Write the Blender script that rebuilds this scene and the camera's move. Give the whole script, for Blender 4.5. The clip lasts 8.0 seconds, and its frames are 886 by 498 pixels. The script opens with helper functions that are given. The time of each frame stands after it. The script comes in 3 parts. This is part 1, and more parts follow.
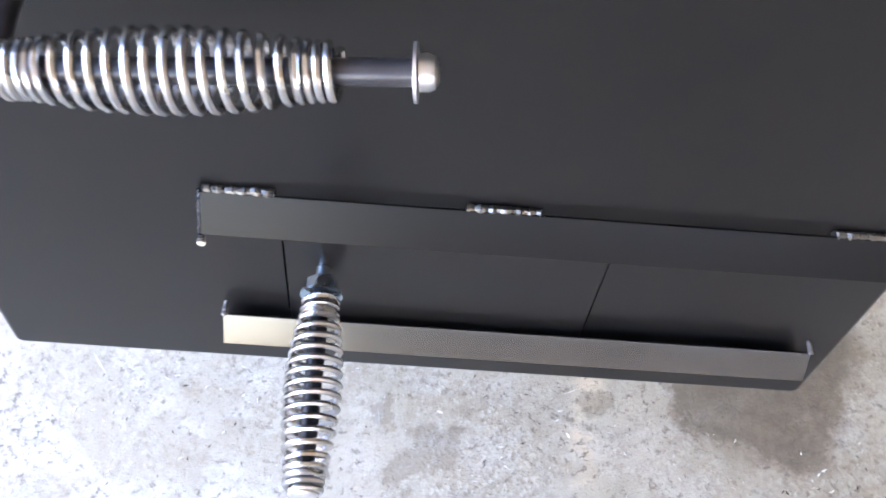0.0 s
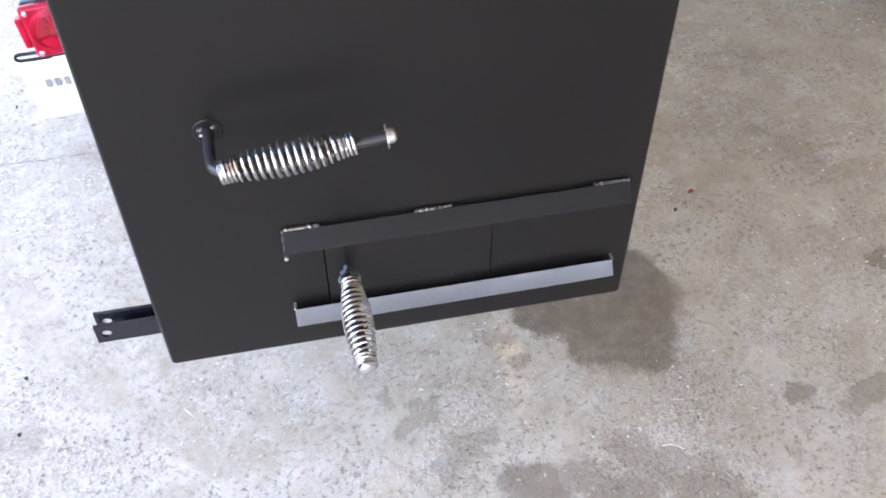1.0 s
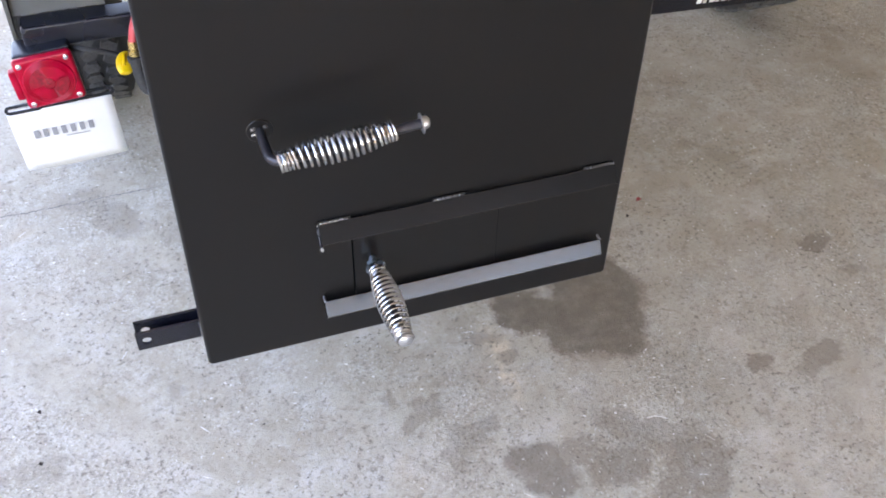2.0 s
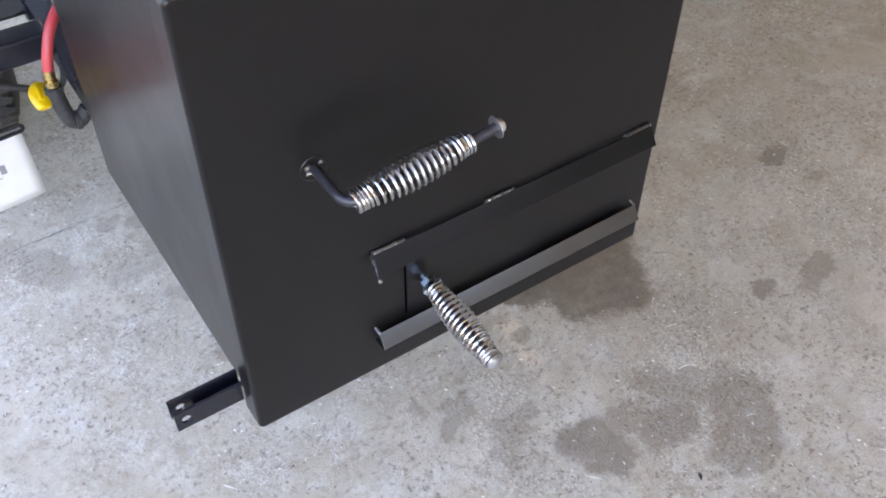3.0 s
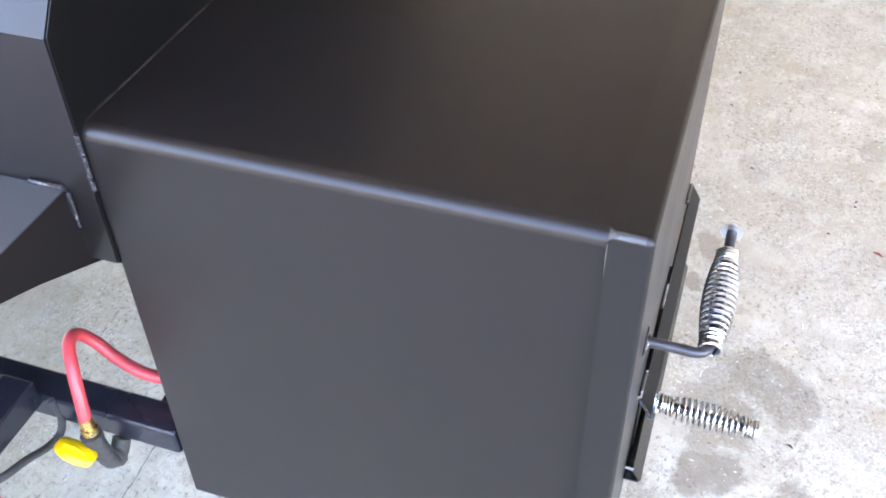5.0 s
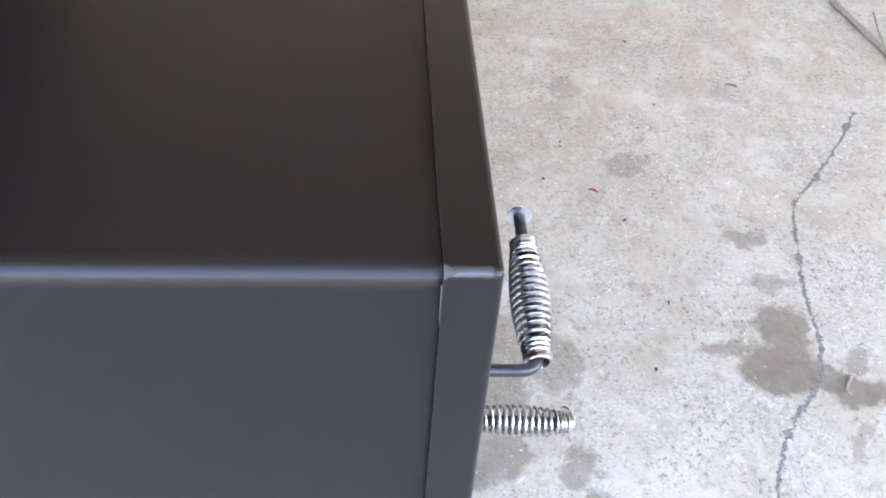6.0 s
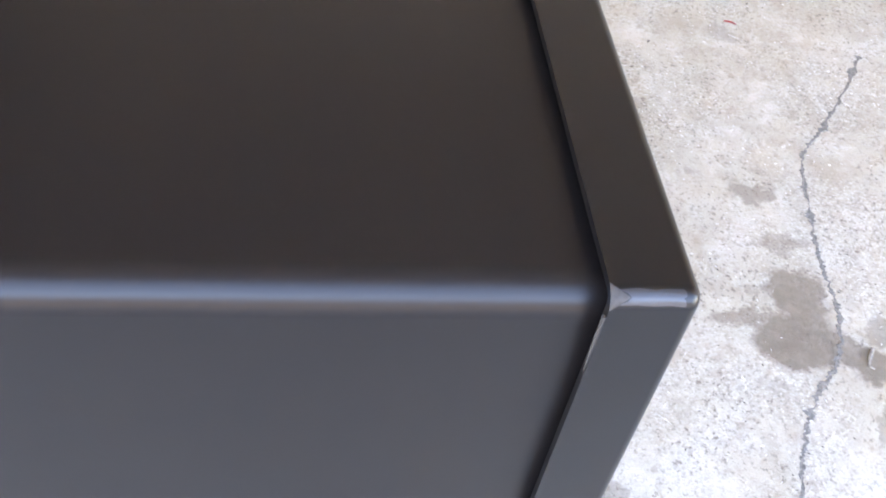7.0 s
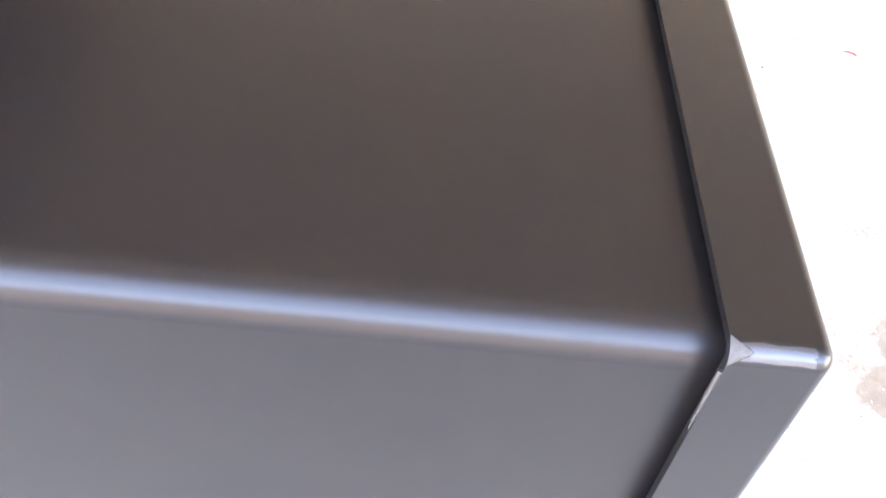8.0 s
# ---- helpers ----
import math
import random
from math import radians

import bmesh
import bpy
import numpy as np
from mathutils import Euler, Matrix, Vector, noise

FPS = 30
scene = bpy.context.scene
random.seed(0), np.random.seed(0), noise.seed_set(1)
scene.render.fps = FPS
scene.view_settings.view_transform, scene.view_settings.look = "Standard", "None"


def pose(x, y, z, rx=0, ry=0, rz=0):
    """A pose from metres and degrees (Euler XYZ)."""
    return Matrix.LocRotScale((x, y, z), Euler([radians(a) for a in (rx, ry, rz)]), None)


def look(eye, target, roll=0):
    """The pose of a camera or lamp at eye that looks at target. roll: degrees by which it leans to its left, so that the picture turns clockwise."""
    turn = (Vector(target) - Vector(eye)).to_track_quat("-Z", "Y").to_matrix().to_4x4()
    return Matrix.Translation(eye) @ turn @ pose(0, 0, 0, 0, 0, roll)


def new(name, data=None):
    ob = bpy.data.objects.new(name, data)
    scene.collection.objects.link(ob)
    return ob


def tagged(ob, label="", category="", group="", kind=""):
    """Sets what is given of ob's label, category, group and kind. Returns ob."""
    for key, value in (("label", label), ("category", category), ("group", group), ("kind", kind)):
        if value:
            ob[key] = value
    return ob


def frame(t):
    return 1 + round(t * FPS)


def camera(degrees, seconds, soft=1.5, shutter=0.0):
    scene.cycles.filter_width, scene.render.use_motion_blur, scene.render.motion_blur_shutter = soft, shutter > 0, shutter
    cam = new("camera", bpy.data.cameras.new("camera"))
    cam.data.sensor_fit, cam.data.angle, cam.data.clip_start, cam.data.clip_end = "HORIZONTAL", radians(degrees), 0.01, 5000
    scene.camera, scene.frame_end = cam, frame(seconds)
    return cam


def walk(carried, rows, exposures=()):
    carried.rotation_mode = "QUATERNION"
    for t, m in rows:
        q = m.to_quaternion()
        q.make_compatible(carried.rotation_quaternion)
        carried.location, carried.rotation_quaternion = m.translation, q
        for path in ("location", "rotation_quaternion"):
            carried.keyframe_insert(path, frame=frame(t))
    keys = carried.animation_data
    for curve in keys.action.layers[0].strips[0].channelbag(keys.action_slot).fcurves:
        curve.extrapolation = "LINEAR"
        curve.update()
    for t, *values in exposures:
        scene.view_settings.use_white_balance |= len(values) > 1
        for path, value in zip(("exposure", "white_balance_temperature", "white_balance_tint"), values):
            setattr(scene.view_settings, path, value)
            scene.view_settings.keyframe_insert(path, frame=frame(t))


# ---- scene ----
cam = camera(49.03, 8.0, soft=1.8, shutter=0.12)
PATH = [
    (0, (0.2859, -0.3411, 0.9897), (0.3443, 0.3733, -0.0948), 7.97),
    (0.3, (0.2496, -0.4649, 1.1435), (0.3479, 0.2815, 0.0837), 5.79),
    (0.5, (0.2478, -0.5742, 1.2417), (0.3628, 0.2048, 0.2073), 3.41),
    (0.8, (0.2151, -0.7282, 1.3287), (0.3707, 0.1012, 0.3397), 0.94),
    (1, (0.1903, -0.8016, 1.3443), (0.3709, 0.0552, 0.3835), 0.13),
    (1.5, (0.1302, -0.9303, 1.3497), (0.3601, -0.0207, 0.4499), -0.87),
    (1.7, (0.0823, -0.9412, 1.3631), (0.3479, -0.0299, 0.4749), 0.11),
    (2.8, (-0.1692, -0.7716, 1.3390), (0.3022, 0.0051, 0.4091), 1.56),
    (3, (-0.1887, -0.6747, 1.3373), (0.3111, 0.0627, 0.3905), 0.62),
    (3.2, (-0.2134, -0.5956, 1.3608), (0.3091, 0.1014, 0.3959), -0.48),
    (3.5, (-0.2638, -0.4934, 1.3744), (0.3002, 0.1408, 0.3897), -0.55),
    (3.8, (-0.3910, -0.4032, 1.4001), (0.2499, 0.1728, 0.4268), 0.85),
    (4, (-0.4980, -0.3321, 1.4175), (0.2080, 0.2148, 0.4727), 1.26),
    (4.2, (-0.5925, -0.2436, 1.4472), (0.1813, 0.2653, 0.5349), 1.40),
    (5.3, (-0.5853, -0.0154, 1.4122), (0.3388, 0.2332, 0.5324), -2.94),
    (5.5, (-0.5504, -0.0071, 1.3993), (0.3696, 0.1532, 0.4949), -2.09),
    (5.8, (-0.4595, 0.0538, 1.3458), (0.4739, 0.0407, 0.4412), 2.09),
    (6, (-0.4075, 0.0816, 1.3208), (0.5288, -0.0211, 0.4248), 4.71),
    (6.5, (-0.2890, 0.1238, 1.2490), (0.5973, -0.0805, 0.3201), 8.71),
    (7, (-0.2237, 0.1532, 1.1823), (0.6422, -0.0455, 0.2332), 10.51),
    (7.5, (-0.1879, 0.1545, 1.1475), (0.6732, -0.0071, 0.1871), 11.45),
    (8, (-0.1960, 0.1537, 1.1601), (0.6830, 0.0696, 0.2060), 9.73),
]

EXPOSURES = [
    (0.0, 5.13, 9150, 26), (0.5, 4.99, 9550, 26), (1.0, 4.78, 9850, 27), (1.5, 4.55, 9950, 26), (3.0, 4.37, 9800, 26), (3.5, 4.56, 9550, 25), (4.0, 4.66, 9550, 24),
    (5.3, 5.57, 9100, 23), (5.5, 5.39, 9050, 23), (6.0, 5.03, 9000, 23), (6.5, 4.84, 9050, 23), (7.0, 5.17, 9150, 24), (7.5, 5.79, 9400, 25), (8.0, 6.24, 9800, 26),
]
walk(cam, [(t, look(eye, target, roll)) for t, eye, target, roll in PATH], EXPOSURES)

# ---- light: daylight from the open sides of a carport ----
SUN_AZIMUTH, SUN_ELEVATION = 92.0, 40.0   # compass-like, degrees from +y towards +x
world = bpy.data.worlds.new("sky")
scene.world = world
world.use_nodes = True
wn = world.node_tree.nodes
sky = wn.new("ShaderNodeTexSky")
sky.sky_type, sky.sun_disc = "NISHITA", False
sky.sun_elevation, sky.sun_rotation = radians(SUN_ELEVATION), radians(SUN_AZIMUTH)
sky.dust_density, sky.ozone_density = 0.2, 4.6
wn["Background"].inputs["Strength"].default_value = 0.15
world.node_tree.links.new(sky.outputs["Color"], wn["Background"].inputs["Color"])
sun_data = bpy.data.lights.new("sun", "SUN")
sun_data.energy, sun_data.angle, sun_data.color = 1.6, radians(0.6), (1.0, 0.95, 0.87)
sun = new("sun", sun_data)
az, el = radians(SUN_AZIMUTH), radians(SUN_ELEVATION)
sun_way = Vector((math.sin(az) * math.cos(el), math.cos(az) * math.cos(el), math.sin(el)))
sun.matrix_world = look(sun_way * 20, (0, 0, 0))


# ---- materials ----
class Nodes:
    """Short hand for building one node material."""

    def __init__(self, name, rough=0.5, metal=0.0, color=(0.5, 0.5, 0.5)):
        self.mat = bpy.data.materials.new(name)
        self.mat.use_nodes = True
        self.tree = self.mat.node_tree
        self.bsdf = self.tree.nodes["Principled BSDF"]
        self.set(self.bsdf, "Roughness", rough)
        self.set(self.bsdf, "Metallic", metal)
        self.set(self.bsdf, "Base Color", (*color, 1))
        self.coord = self.tree.nodes.new("ShaderNodeTexCoord").outputs["Object"]

    def set(self, node, key, value):
        if hasattr(value, "is_linked"):
            self.tree.links.new(value, node.inputs[key])
        else:
            node.inputs[key].default_value = value

    def noise(self, scale, detail=4.0, rough=0.55, vector=None, distort=0.0):
        n = self.tree.nodes.new("ShaderNodeTexNoise")
        for k, v in (("Scale", scale), ("Detail", detail), ("Roughness", rough), ("Distortion", distort)):
            n.inputs[k].default_value = v
        self.set(n, "Vector", vector or self.coord)
        return n.outputs["Fac"]

    def voronoi(self, scale, feature="F1", vector=None, out="Distance"):
        n = self.tree.nodes.new("ShaderNodeTexVoronoi")
        n.feature = feature
        n.inputs["Scale"].default_value = scale
        self.set(n, "Vector", vector or self.coord)
        return n.outputs[out]

    def ramp(self, fac, *stops):
        n = self.tree.nodes.new("ShaderNodeValToRGB")
        r = n.color_ramp
        while len(r.elements) < len(stops):
            r.elements.new(0.5)
        for e, (p, c) in zip(r.elements, stops):
            e.position = p
            e.color = (c, c, c, 1) if isinstance(c, (int, float)) else (*c, 1)
        self.set(n, "Fac", fac)
        return n.outputs["Color"]

    def mix(self, fac, a, b, blend="MIX"):
        n = self.tree.nodes.new("ShaderNodeMix")
        n.data_type, n.blend_type = "RGBA", blend
        for i, v in ((0, fac), (6, a), (7, b)):
            if hasattr(v, "is_linked"):
                self.tree.links.new(v, n.inputs[i])
            else:
                n.inputs[i].default_value = v if i == 0 else (*v, 1)
        return n.outputs[2]

    def math(self, op, a, b=0.0, c=0.0):
        n = self.tree.nodes.new("ShaderNodeMath")
        n.operation = op
        for i, v in enumerate((a, b, c)):
            if hasattr(v, "is_linked"):
                self.tree.links.new(v, n.inputs[i])
            else:
                n.inputs[i].default_value = v
        return n.outputs[0]

    def vector(self, op, a, b, out=0):
        n = self.tree.nodes.new("ShaderNodeVectorMath")
        n.operation = op
        for i, v in enumerate((a, b)):
            if hasattr(v, "is_linked"):
                self.tree.links.new(v, n.inputs[i])
            else:
                n.inputs[i].default_value = v
        return n.outputs["Value"] if out == "value" else n.outputs[0]

    def bump(self, height, strength, distance, normal=None):
        n = self.tree.nodes.new("ShaderNodeBump")
        n.inputs["Strength"].default_value, n.inputs["Distance"].default_value = strength, distance
        self.set(n, "Height", height)
        if normal is not None:
            self.set(n, "Normal", normal)
        return n.outputs["Normal"]

    def done(self, **sockets):
        for key, value in sockets.items():
            self.set(self.bsdf, key.replace("_", " "), value)
        return self.mat


def satin_black(name, base, rough, gloss=0.38):
    """Satin black high-heat paint on sheet steel: faint orange peel, slight cloudiness."""
    n = Nodes(name)
    cloud, fine = n.noise(3.0, 3), n.noise(420.0, 2)
    lo, hi = tuple(c * 0.85 for c in base), tuple(c * 1.2 for c in base)
    col = n.ramp(cloud, (0.1, lo), (0.9, hi))
    rg = n.ramp(n.noise(7.0, 4), (0.1, rough - 0.06), (0.9, rough + 0.06))
    return n.done(Base_Color=col, Roughness=rg, Normal=n.bump(fine, 0.05, 0.0002), Specular_IOR_Level=gloss)


def metal(name, color, rough, scale=300.0):
    n = Nodes(name, metal=1.0)
    col = n.ramp(n.noise(scale * 0.2, 3), (0.3, tuple(c * 0.8 for c in color)), (0.7, color))
    rg = n.ramp(n.noise(scale, 2), (0.3, rough * 0.7), (0.7, rough * 1.3))
    return n.done(Base_Color=col, Roughness=rg)


def plain(name, color, rough, vary=0.15, scale=60.0, bump=0.1, metallic=0.0):
    n = Nodes(name, metal=metallic)
    f = n.noise(scale, 4)
    col = n.ramp(f, (0.3, tuple(c * (1 - vary) for c in color)), (0.7, tuple(min(1.0, c * (1 + vary)) for c in color)))
    return n.done(Base_Color=col, Roughness=rough, Normal=n.bump(f, bump, 0.001))


# dark patches of oil and damp soaked into the slab, some with shade painted in: x, y, half length, half width, turn,
# strength
SPILL_BY_CRACK = [
    (0.773, -0.700, 0.048, 0.038, 20, 0.80), (0.668, -0.660, 0.068, 0.055, 85, 0.95), (0.715, -0.590, 0.058, 0.019, 80, 0.65), (0.610, -0.785, 0.054, 0.035, 88, 0.90),
    (0.688, -0.808, 0.035, 0.026, -36, 0.65), (0.512, -0.748, 0.040, 0.014, -36, 0.50), (1.014, -0.700, 0.039, 0.024, -79, 0.60), (0.885, -0.705, 0.040, 0.016, -87, 0.45),
    (0.767, -0.607, 0.015, 0.010, -76, 0.35), (0.578, -0.604, 0.022, 0.011, -85, 0.30), (1.526, -0.777, 0.037, 0.022, 77, 0.35), (1.679, -0.950, 0.032, 0.019, -73, 0.30),
    (1.060, -0.588, 0.015, 0.010, -77, 0.35), (0.725, -0.690, 0.062, 0.046, 40, 0.90), (0.650, -0.735, 0.045, 0.035, 20, 0.85),
]
# a real spill together with the box's shade, painted as one dark patch
SPILL_AND_SHADE_BESIDE_BOX = [
    (0.718, 0.180, 0.123, 0.100, 53, 1.00), (0.592, 0.212, 0.068, 0.050, -59, 1.00), (0.747, 0.130, 0.082, 0.062, 57, 1.00), (0.640, 0.128, 0.050, 0.036, -42, 0.95),
    (0.760, 0.250, 0.080, 0.060, 60, 1.00), (0.517, 0.123, 0.021, 0.018, -4, 0.50), (0.498, 0.183, 0.022, 0.018, -29, 0.40),
]
BROWN_SPILL = [
    (0.735, -0.205, 0.079, 0.054, 74, 0.55), (0.690, -0.262, 0.060, 0.038, -10, 0.51), (0.480, -0.125, 0.057, 0.044, -38, 0.73), (0.609, -0.164, 0.060, 0.040, -26, 0.57),
    (0.658, -0.111, 0.069, 0.038, -43, 0.46), (0.551, -0.112, 0.037, 0.024, -28, 0.51), (0.730, -0.117, 0.043, 0.020, -29, 0.39), (0.470, -0.272, 0.042, 0.030, -16, 0.65),
    (0.389, -0.279, 0.033, 0.022, -13, 0.51), (0.357, -0.193, 0.017, 0.014, -59, 0.32), (0.318, 0.045, 0.036, 0.016, 56, 0.46), (0.350, 0.050, 0.024, 0.018, -28, 0.41),
    (0.382, -0.034, 0.025, 0.021, -27, 0.41), (0.286, 0.086, 0.015, 0.014, -38, 0.46), (0.357, -0.062, 0.021, 0.018, -15, 0.39), (0.422, -0.014, 0.027, 0.019, -14, 0.41),
]
SPOTS = [
    (1.243, 0.210, 0.031, 0.023, 14, 0.75), (0.949, -0.047, 0.024, 0.018, 30, 0.72), (1.076, -0.046, 0.057, 0.026, 18, 0.62), (1.031, -0.080, 0.026, 0.018, 1, 0.50),
    (1.263, 0.109, 0.026, 0.019, 22, 0.50), (1.157, 0.592, 0.027, 0.022, 11, 0.40), (1.221, 0.499, 0.068, 0.037, -54, 0.40), (1.500, 0.332, 0.047, 0.030, -74, 0.40),
    (1.166, 0.680, 0.029, 0.024, 27, 0.35), (1.245, -0.484, 0.046, 0.034, -65, 0.45), (0.708, -0.583, 0.026, 0.017, -69, 0.40), (1.535, -0.392, 0.043, 0.033, -24, 0.35),
    (0.859, -0.446, 0.021, 0.015, -23, 0.35), (-0.060, 0.235, 0.022, 0.018, -50, 0.30), (1.210, 0.820, 0.084, 0.053, -10, 0.30), (0.080, 0.370, 0.034, 0.021, -53, 0.50),
]
# faint stains; the ovals under the chamber also paint its shade on the slab
FAINT_SPOTS_AND_SHADE = [
    (0.07, 0.75, 0.03, 0.02, 20, 0.45), (0.07, 0.68, 0.022, 0.014, 0, 0.35), (0.02, 0.78, 0.025, 0.018, 40, 0.40), (0.08, 0.52, 0.05, 0.02, -30, 0.35),
    (0.02, 0.64, 0.06, 0.04, 10, 0.25), (-0.30, 0.13, 0.05, 0.03, 0, 0.30), (-0.42, 0.10, 0.06, 0.04, 30, 0.40), (1.38, -0.12, 0.06, 0.03, 20, 0.25),
    (-0.18, 0.80, 0.058, 0.037, -27, 0.30), (-0.12, 0.72, 0.062, 0.041, -63, 0.40), (0.40, 1.30, 0.23, 0.17, 30, 0.35), (0.34, 1.33, 0.05, 0.03, 0, 0.45),
    (0.50, 1.45, 0.08, 0.05, 20, 0.45), (0.45, 1.22, 0.06, 0.03, 60, 0.40),
    # browner slab on the right, with the dimmer light there put into the colour
    (1.40, 0.50, 0.50, 0.38, 20, 0.20), (1.05, 0.06, 0.30, 0.20, 10, 0.13),
]


def concrete():
    n = Nodes("worn_concrete")
    # the outlines of the patches wander
    w = n.tree.nodes.new("ShaderNodeTexNoise")
    w.inputs["Scale"].default_value, w.inputs["Detail"].default_value, w.inputs["Roughness"].default_value = 12.0, 9.0, 0.68
    n.set(w, "Vector", n.coord)
    shift = n.vector("SCALE", n.vector("SUBTRACT", w.outputs["Color"], (0.5, 0.5, 0.5)), (0, 0, 0))
    shift.node.inputs["Scale"].default_value = 0.13
    where = n.vector("ADD", n.coord, shift)

    def oval(x, y, a, b, turn):
        m = n.tree.nodes.new("ShaderNodeMapping")
        m.vector_type = "TEXTURE"
        m.inputs["Location"].default_value = (x, y, 0)
        m.inputs["Rotation"].default_value = (0, 0, radians(turn))
        m.inputs["Scale"].default_value = (a, b, 1)
        n.set(m, "Vector", where)
        return n.vector("LENGTH", m.outputs[0], (0, 0, 0), "value")

    wet_and_shade = None
    for x, y, a, b, turn, strong in SPILL_BY_CRACK + SPILL_AND_SHADE_BESIDE_BOX + BROWN_SPILL + SPOTS + FAINT_SPOTS_AND_SHADE:
        far = oval(x, y, a, b, turn)
        mask = n.math("MULTIPLY", n.math("SUBTRACT", 1.20, far), 3.0)
        mask.node.use_clamp = True
        mask = n.math("MULTIPLY", mask, strong)
        wet_and_shade = mask if wet_and_shade is None else n.math("MAXIMUM", wet_and_shade, mask)
    broad, mid, fine = n.noise(1.3, 5), n.noise(6.0, 8, 0.68), n.noise(210.0, 4, 0.8)
    # worn places where the sand shows through, and places with the smooth cement skin left
    worn = n.ramp(n.noise(4.2, 9, 0.7, distort=0.6), (0.44, 0.0), (0.58, 1.0))
    col = n.ramp(broad, (0.30, (0.391, 0.336, 0.260)), (0.50, (0.444, 0.399, 0.325)), (0.70, (0.499, 0.455, 0.381)))
    col = n.mix(n.ramp(mid, (0.34, 0.75), (0.56, 0.0)), col, (0.320, 0.266, 0.194))
    col = n.mix(n.ramp(n.noise(13.0, 9, 0.72), (0.50, 0.0), (0.66, 0.8)), col, (0.534, 0.507, 0.453))
    col = n.mix(n.ramp(n.noise(34.0, 8, 0.75, distort=0.4), (0.36, 0.80), (0.46, 0.0)), col, (0.289, 0.239, 0.175))
    col = n.mix(n.ramp(n.noise(5.0, 3), (0.60, 0.0), (0.75, 0.40)), col, (0.464, 0.359, 0.246))
    col = n.mix(n.ramp(n.noise(2.4, 7, 0.7, distort=0.8), (0.47, 0.0), (0.62, 0.48)), col, (0.330, 0.277, 0.211))
    col = n.mix(n.ramp(n.noise(9.0, 7, 0.75, distort=0.5), (0.54, 0.0), (0.66, 0.6)), col, (0.520, 0.500, 0.453))
    col = n.mix(n.math("MULTIPLY", worn, 0.28), col, (0.365, 0.325, 0.268))
    # a pale tan streak beside the large spill
    pale_streak = n.math("MULTIPLY", n.math("SUBTRACT", 1.1, oval(0.505, 0.12, 0.13, 0.022, 88)), 1.4)
    pale_streak.node.use_clamp = True
    col = n.mix(n.math("MULTIPLY", pale_streak, n.ramp(n.noise(30.0, 6, 0.75), (0.40, 0.1), (0.58, 0.9))), col, (0.60, 0.49, 0.36))
    # sand grains: dark and pale ones side by side
    grain = n.voronoi(230.0, out="Color")
    lone = n.tree.nodes.new("ShaderNodeSeparateColor")
    n.set(lone, "Color", grain)
    col = n.mix(n.math("MULTIPLY", n.ramp(lone.outputs[0], (0.72, 0.0), (0.80, 0.40)), worn), col, (0.197, 0.166, 0.131))
    col = n.mix(n.math("MULTIPLY", n.ramp(lone.outputs[1], (0.74, 0.0), (0.82, 0.42)), worn), col, (0.584, 0.549, 0.481))
    pits = n.math("MULTIPLY", n.ramp(n.noise(95.0, 5, 0.7), (0.40, 1.0), (0.44, 0.0)), n.ramp(n.noise(7.0, 6, 0.7), (0.42, 0.1), (0.56, 1.0)))
    col = n.mix(n.math("MULTIPLY", pits, 0.85), col, (0.175, 0.149, 0.115))
    col = n.mix(n.ramp(fine, (0.33, 0.5), (0.43, 0.0)), col, (0.234, 0.202, 0.158))
    spots = n.ramp(n.voronoi(8.0, vector=where), (0.05, 0.5), (0.12, 0.0))
    col = n.mix(spots, col, (0.263, 0.219, 0.168))
    patchy = n.ramp(n.noise(24.0, 8, 0.75), (0.28, 0.68), (0.55, 1.0))
    soaked_and_shade = n.mix(n.noise(45.0, 6, 0.7), (0.100, 0.074, 0.052), (0.205, 0.164, 0.122))
    col = n.mix(n.math("MULTIPLY", wet_and_shade, patchy), col, soaked_and_shade)
    normal = n.bump(fine, 0.75, 0.002)
    normal = n.bump(n.math("MULTIPLY", n.voronoi(230.0), worn), 0.4, 0.002, normal)
    normal = n.bump(n.math("SUBTRACT", 1.0, pits), 0.6, 0.002, normal)
    normal = n.bump(mid, 0.3, 0.005, normal)
    rg = n.mix(wet_and_shade, (0.86, 0.86, 0.86), (0.62, 0.62, 0.62))
    return n.done(Base_Color=col, Roughness=rg, Normal=normal)


CONCRETE = concrete()
PAINT = satin_black("satin_black_paint", (0.0072, 0.0058, 0.0058), 0.33, 0.29)
# lighter, rougher black: the sky's sheen on the shelf top put into the colour
SHELF_PAINT = satin_black("sky_sheen_black_shelf_paint", (0.033, 0.033, 0.035), 0.42, 0.6)
PAINT_DOOR = satin_black("satin_black_door_paint", (0.0050, 0.0045, 0.0048), 0.32, 0.33)
PAINT_GUIDE = satin_black("satin_black_guide_paint", (0.0120, 0.0120, 0.0112), 0.20, 0.80)
PAINT_STRIP = satin_black("satin_black_strip_paint", (0.0030, 0.0030, 0.0034), 0.30, 0.15)
PAINT_EDGE = satin_black("ground_corner_paint", (0.02, 0.02, 0.022), 0.33, 0.48)
FENDER = plain("grey_fender_paint", (0.074, 0.077, 0.070), 0.25, 0.2, 12, 0.05)
FRAME_PAINT = satin_black("gloss_black_frame_paint", (0.009, 0.010, 0.015), 0.26, 0.42)
ROD_BLACK = plain("blackened_steel_rod", (0.03, 0.03, 0.036), 0.32, 0.3, 90, 0.1, 0.3)
NICKEL = metal("nickel_plated_wire", (0.56, 0.56, 0.565), 0.27, 12.0)
ZINC = metal("bright_zinc", (0.70, 0.72, 0.75), 0.34, 40.0)
BLUE_ZINC = metal("blue_passivated_zinc", (0.50, 0.64, 0.74), 0.28, 40.0)
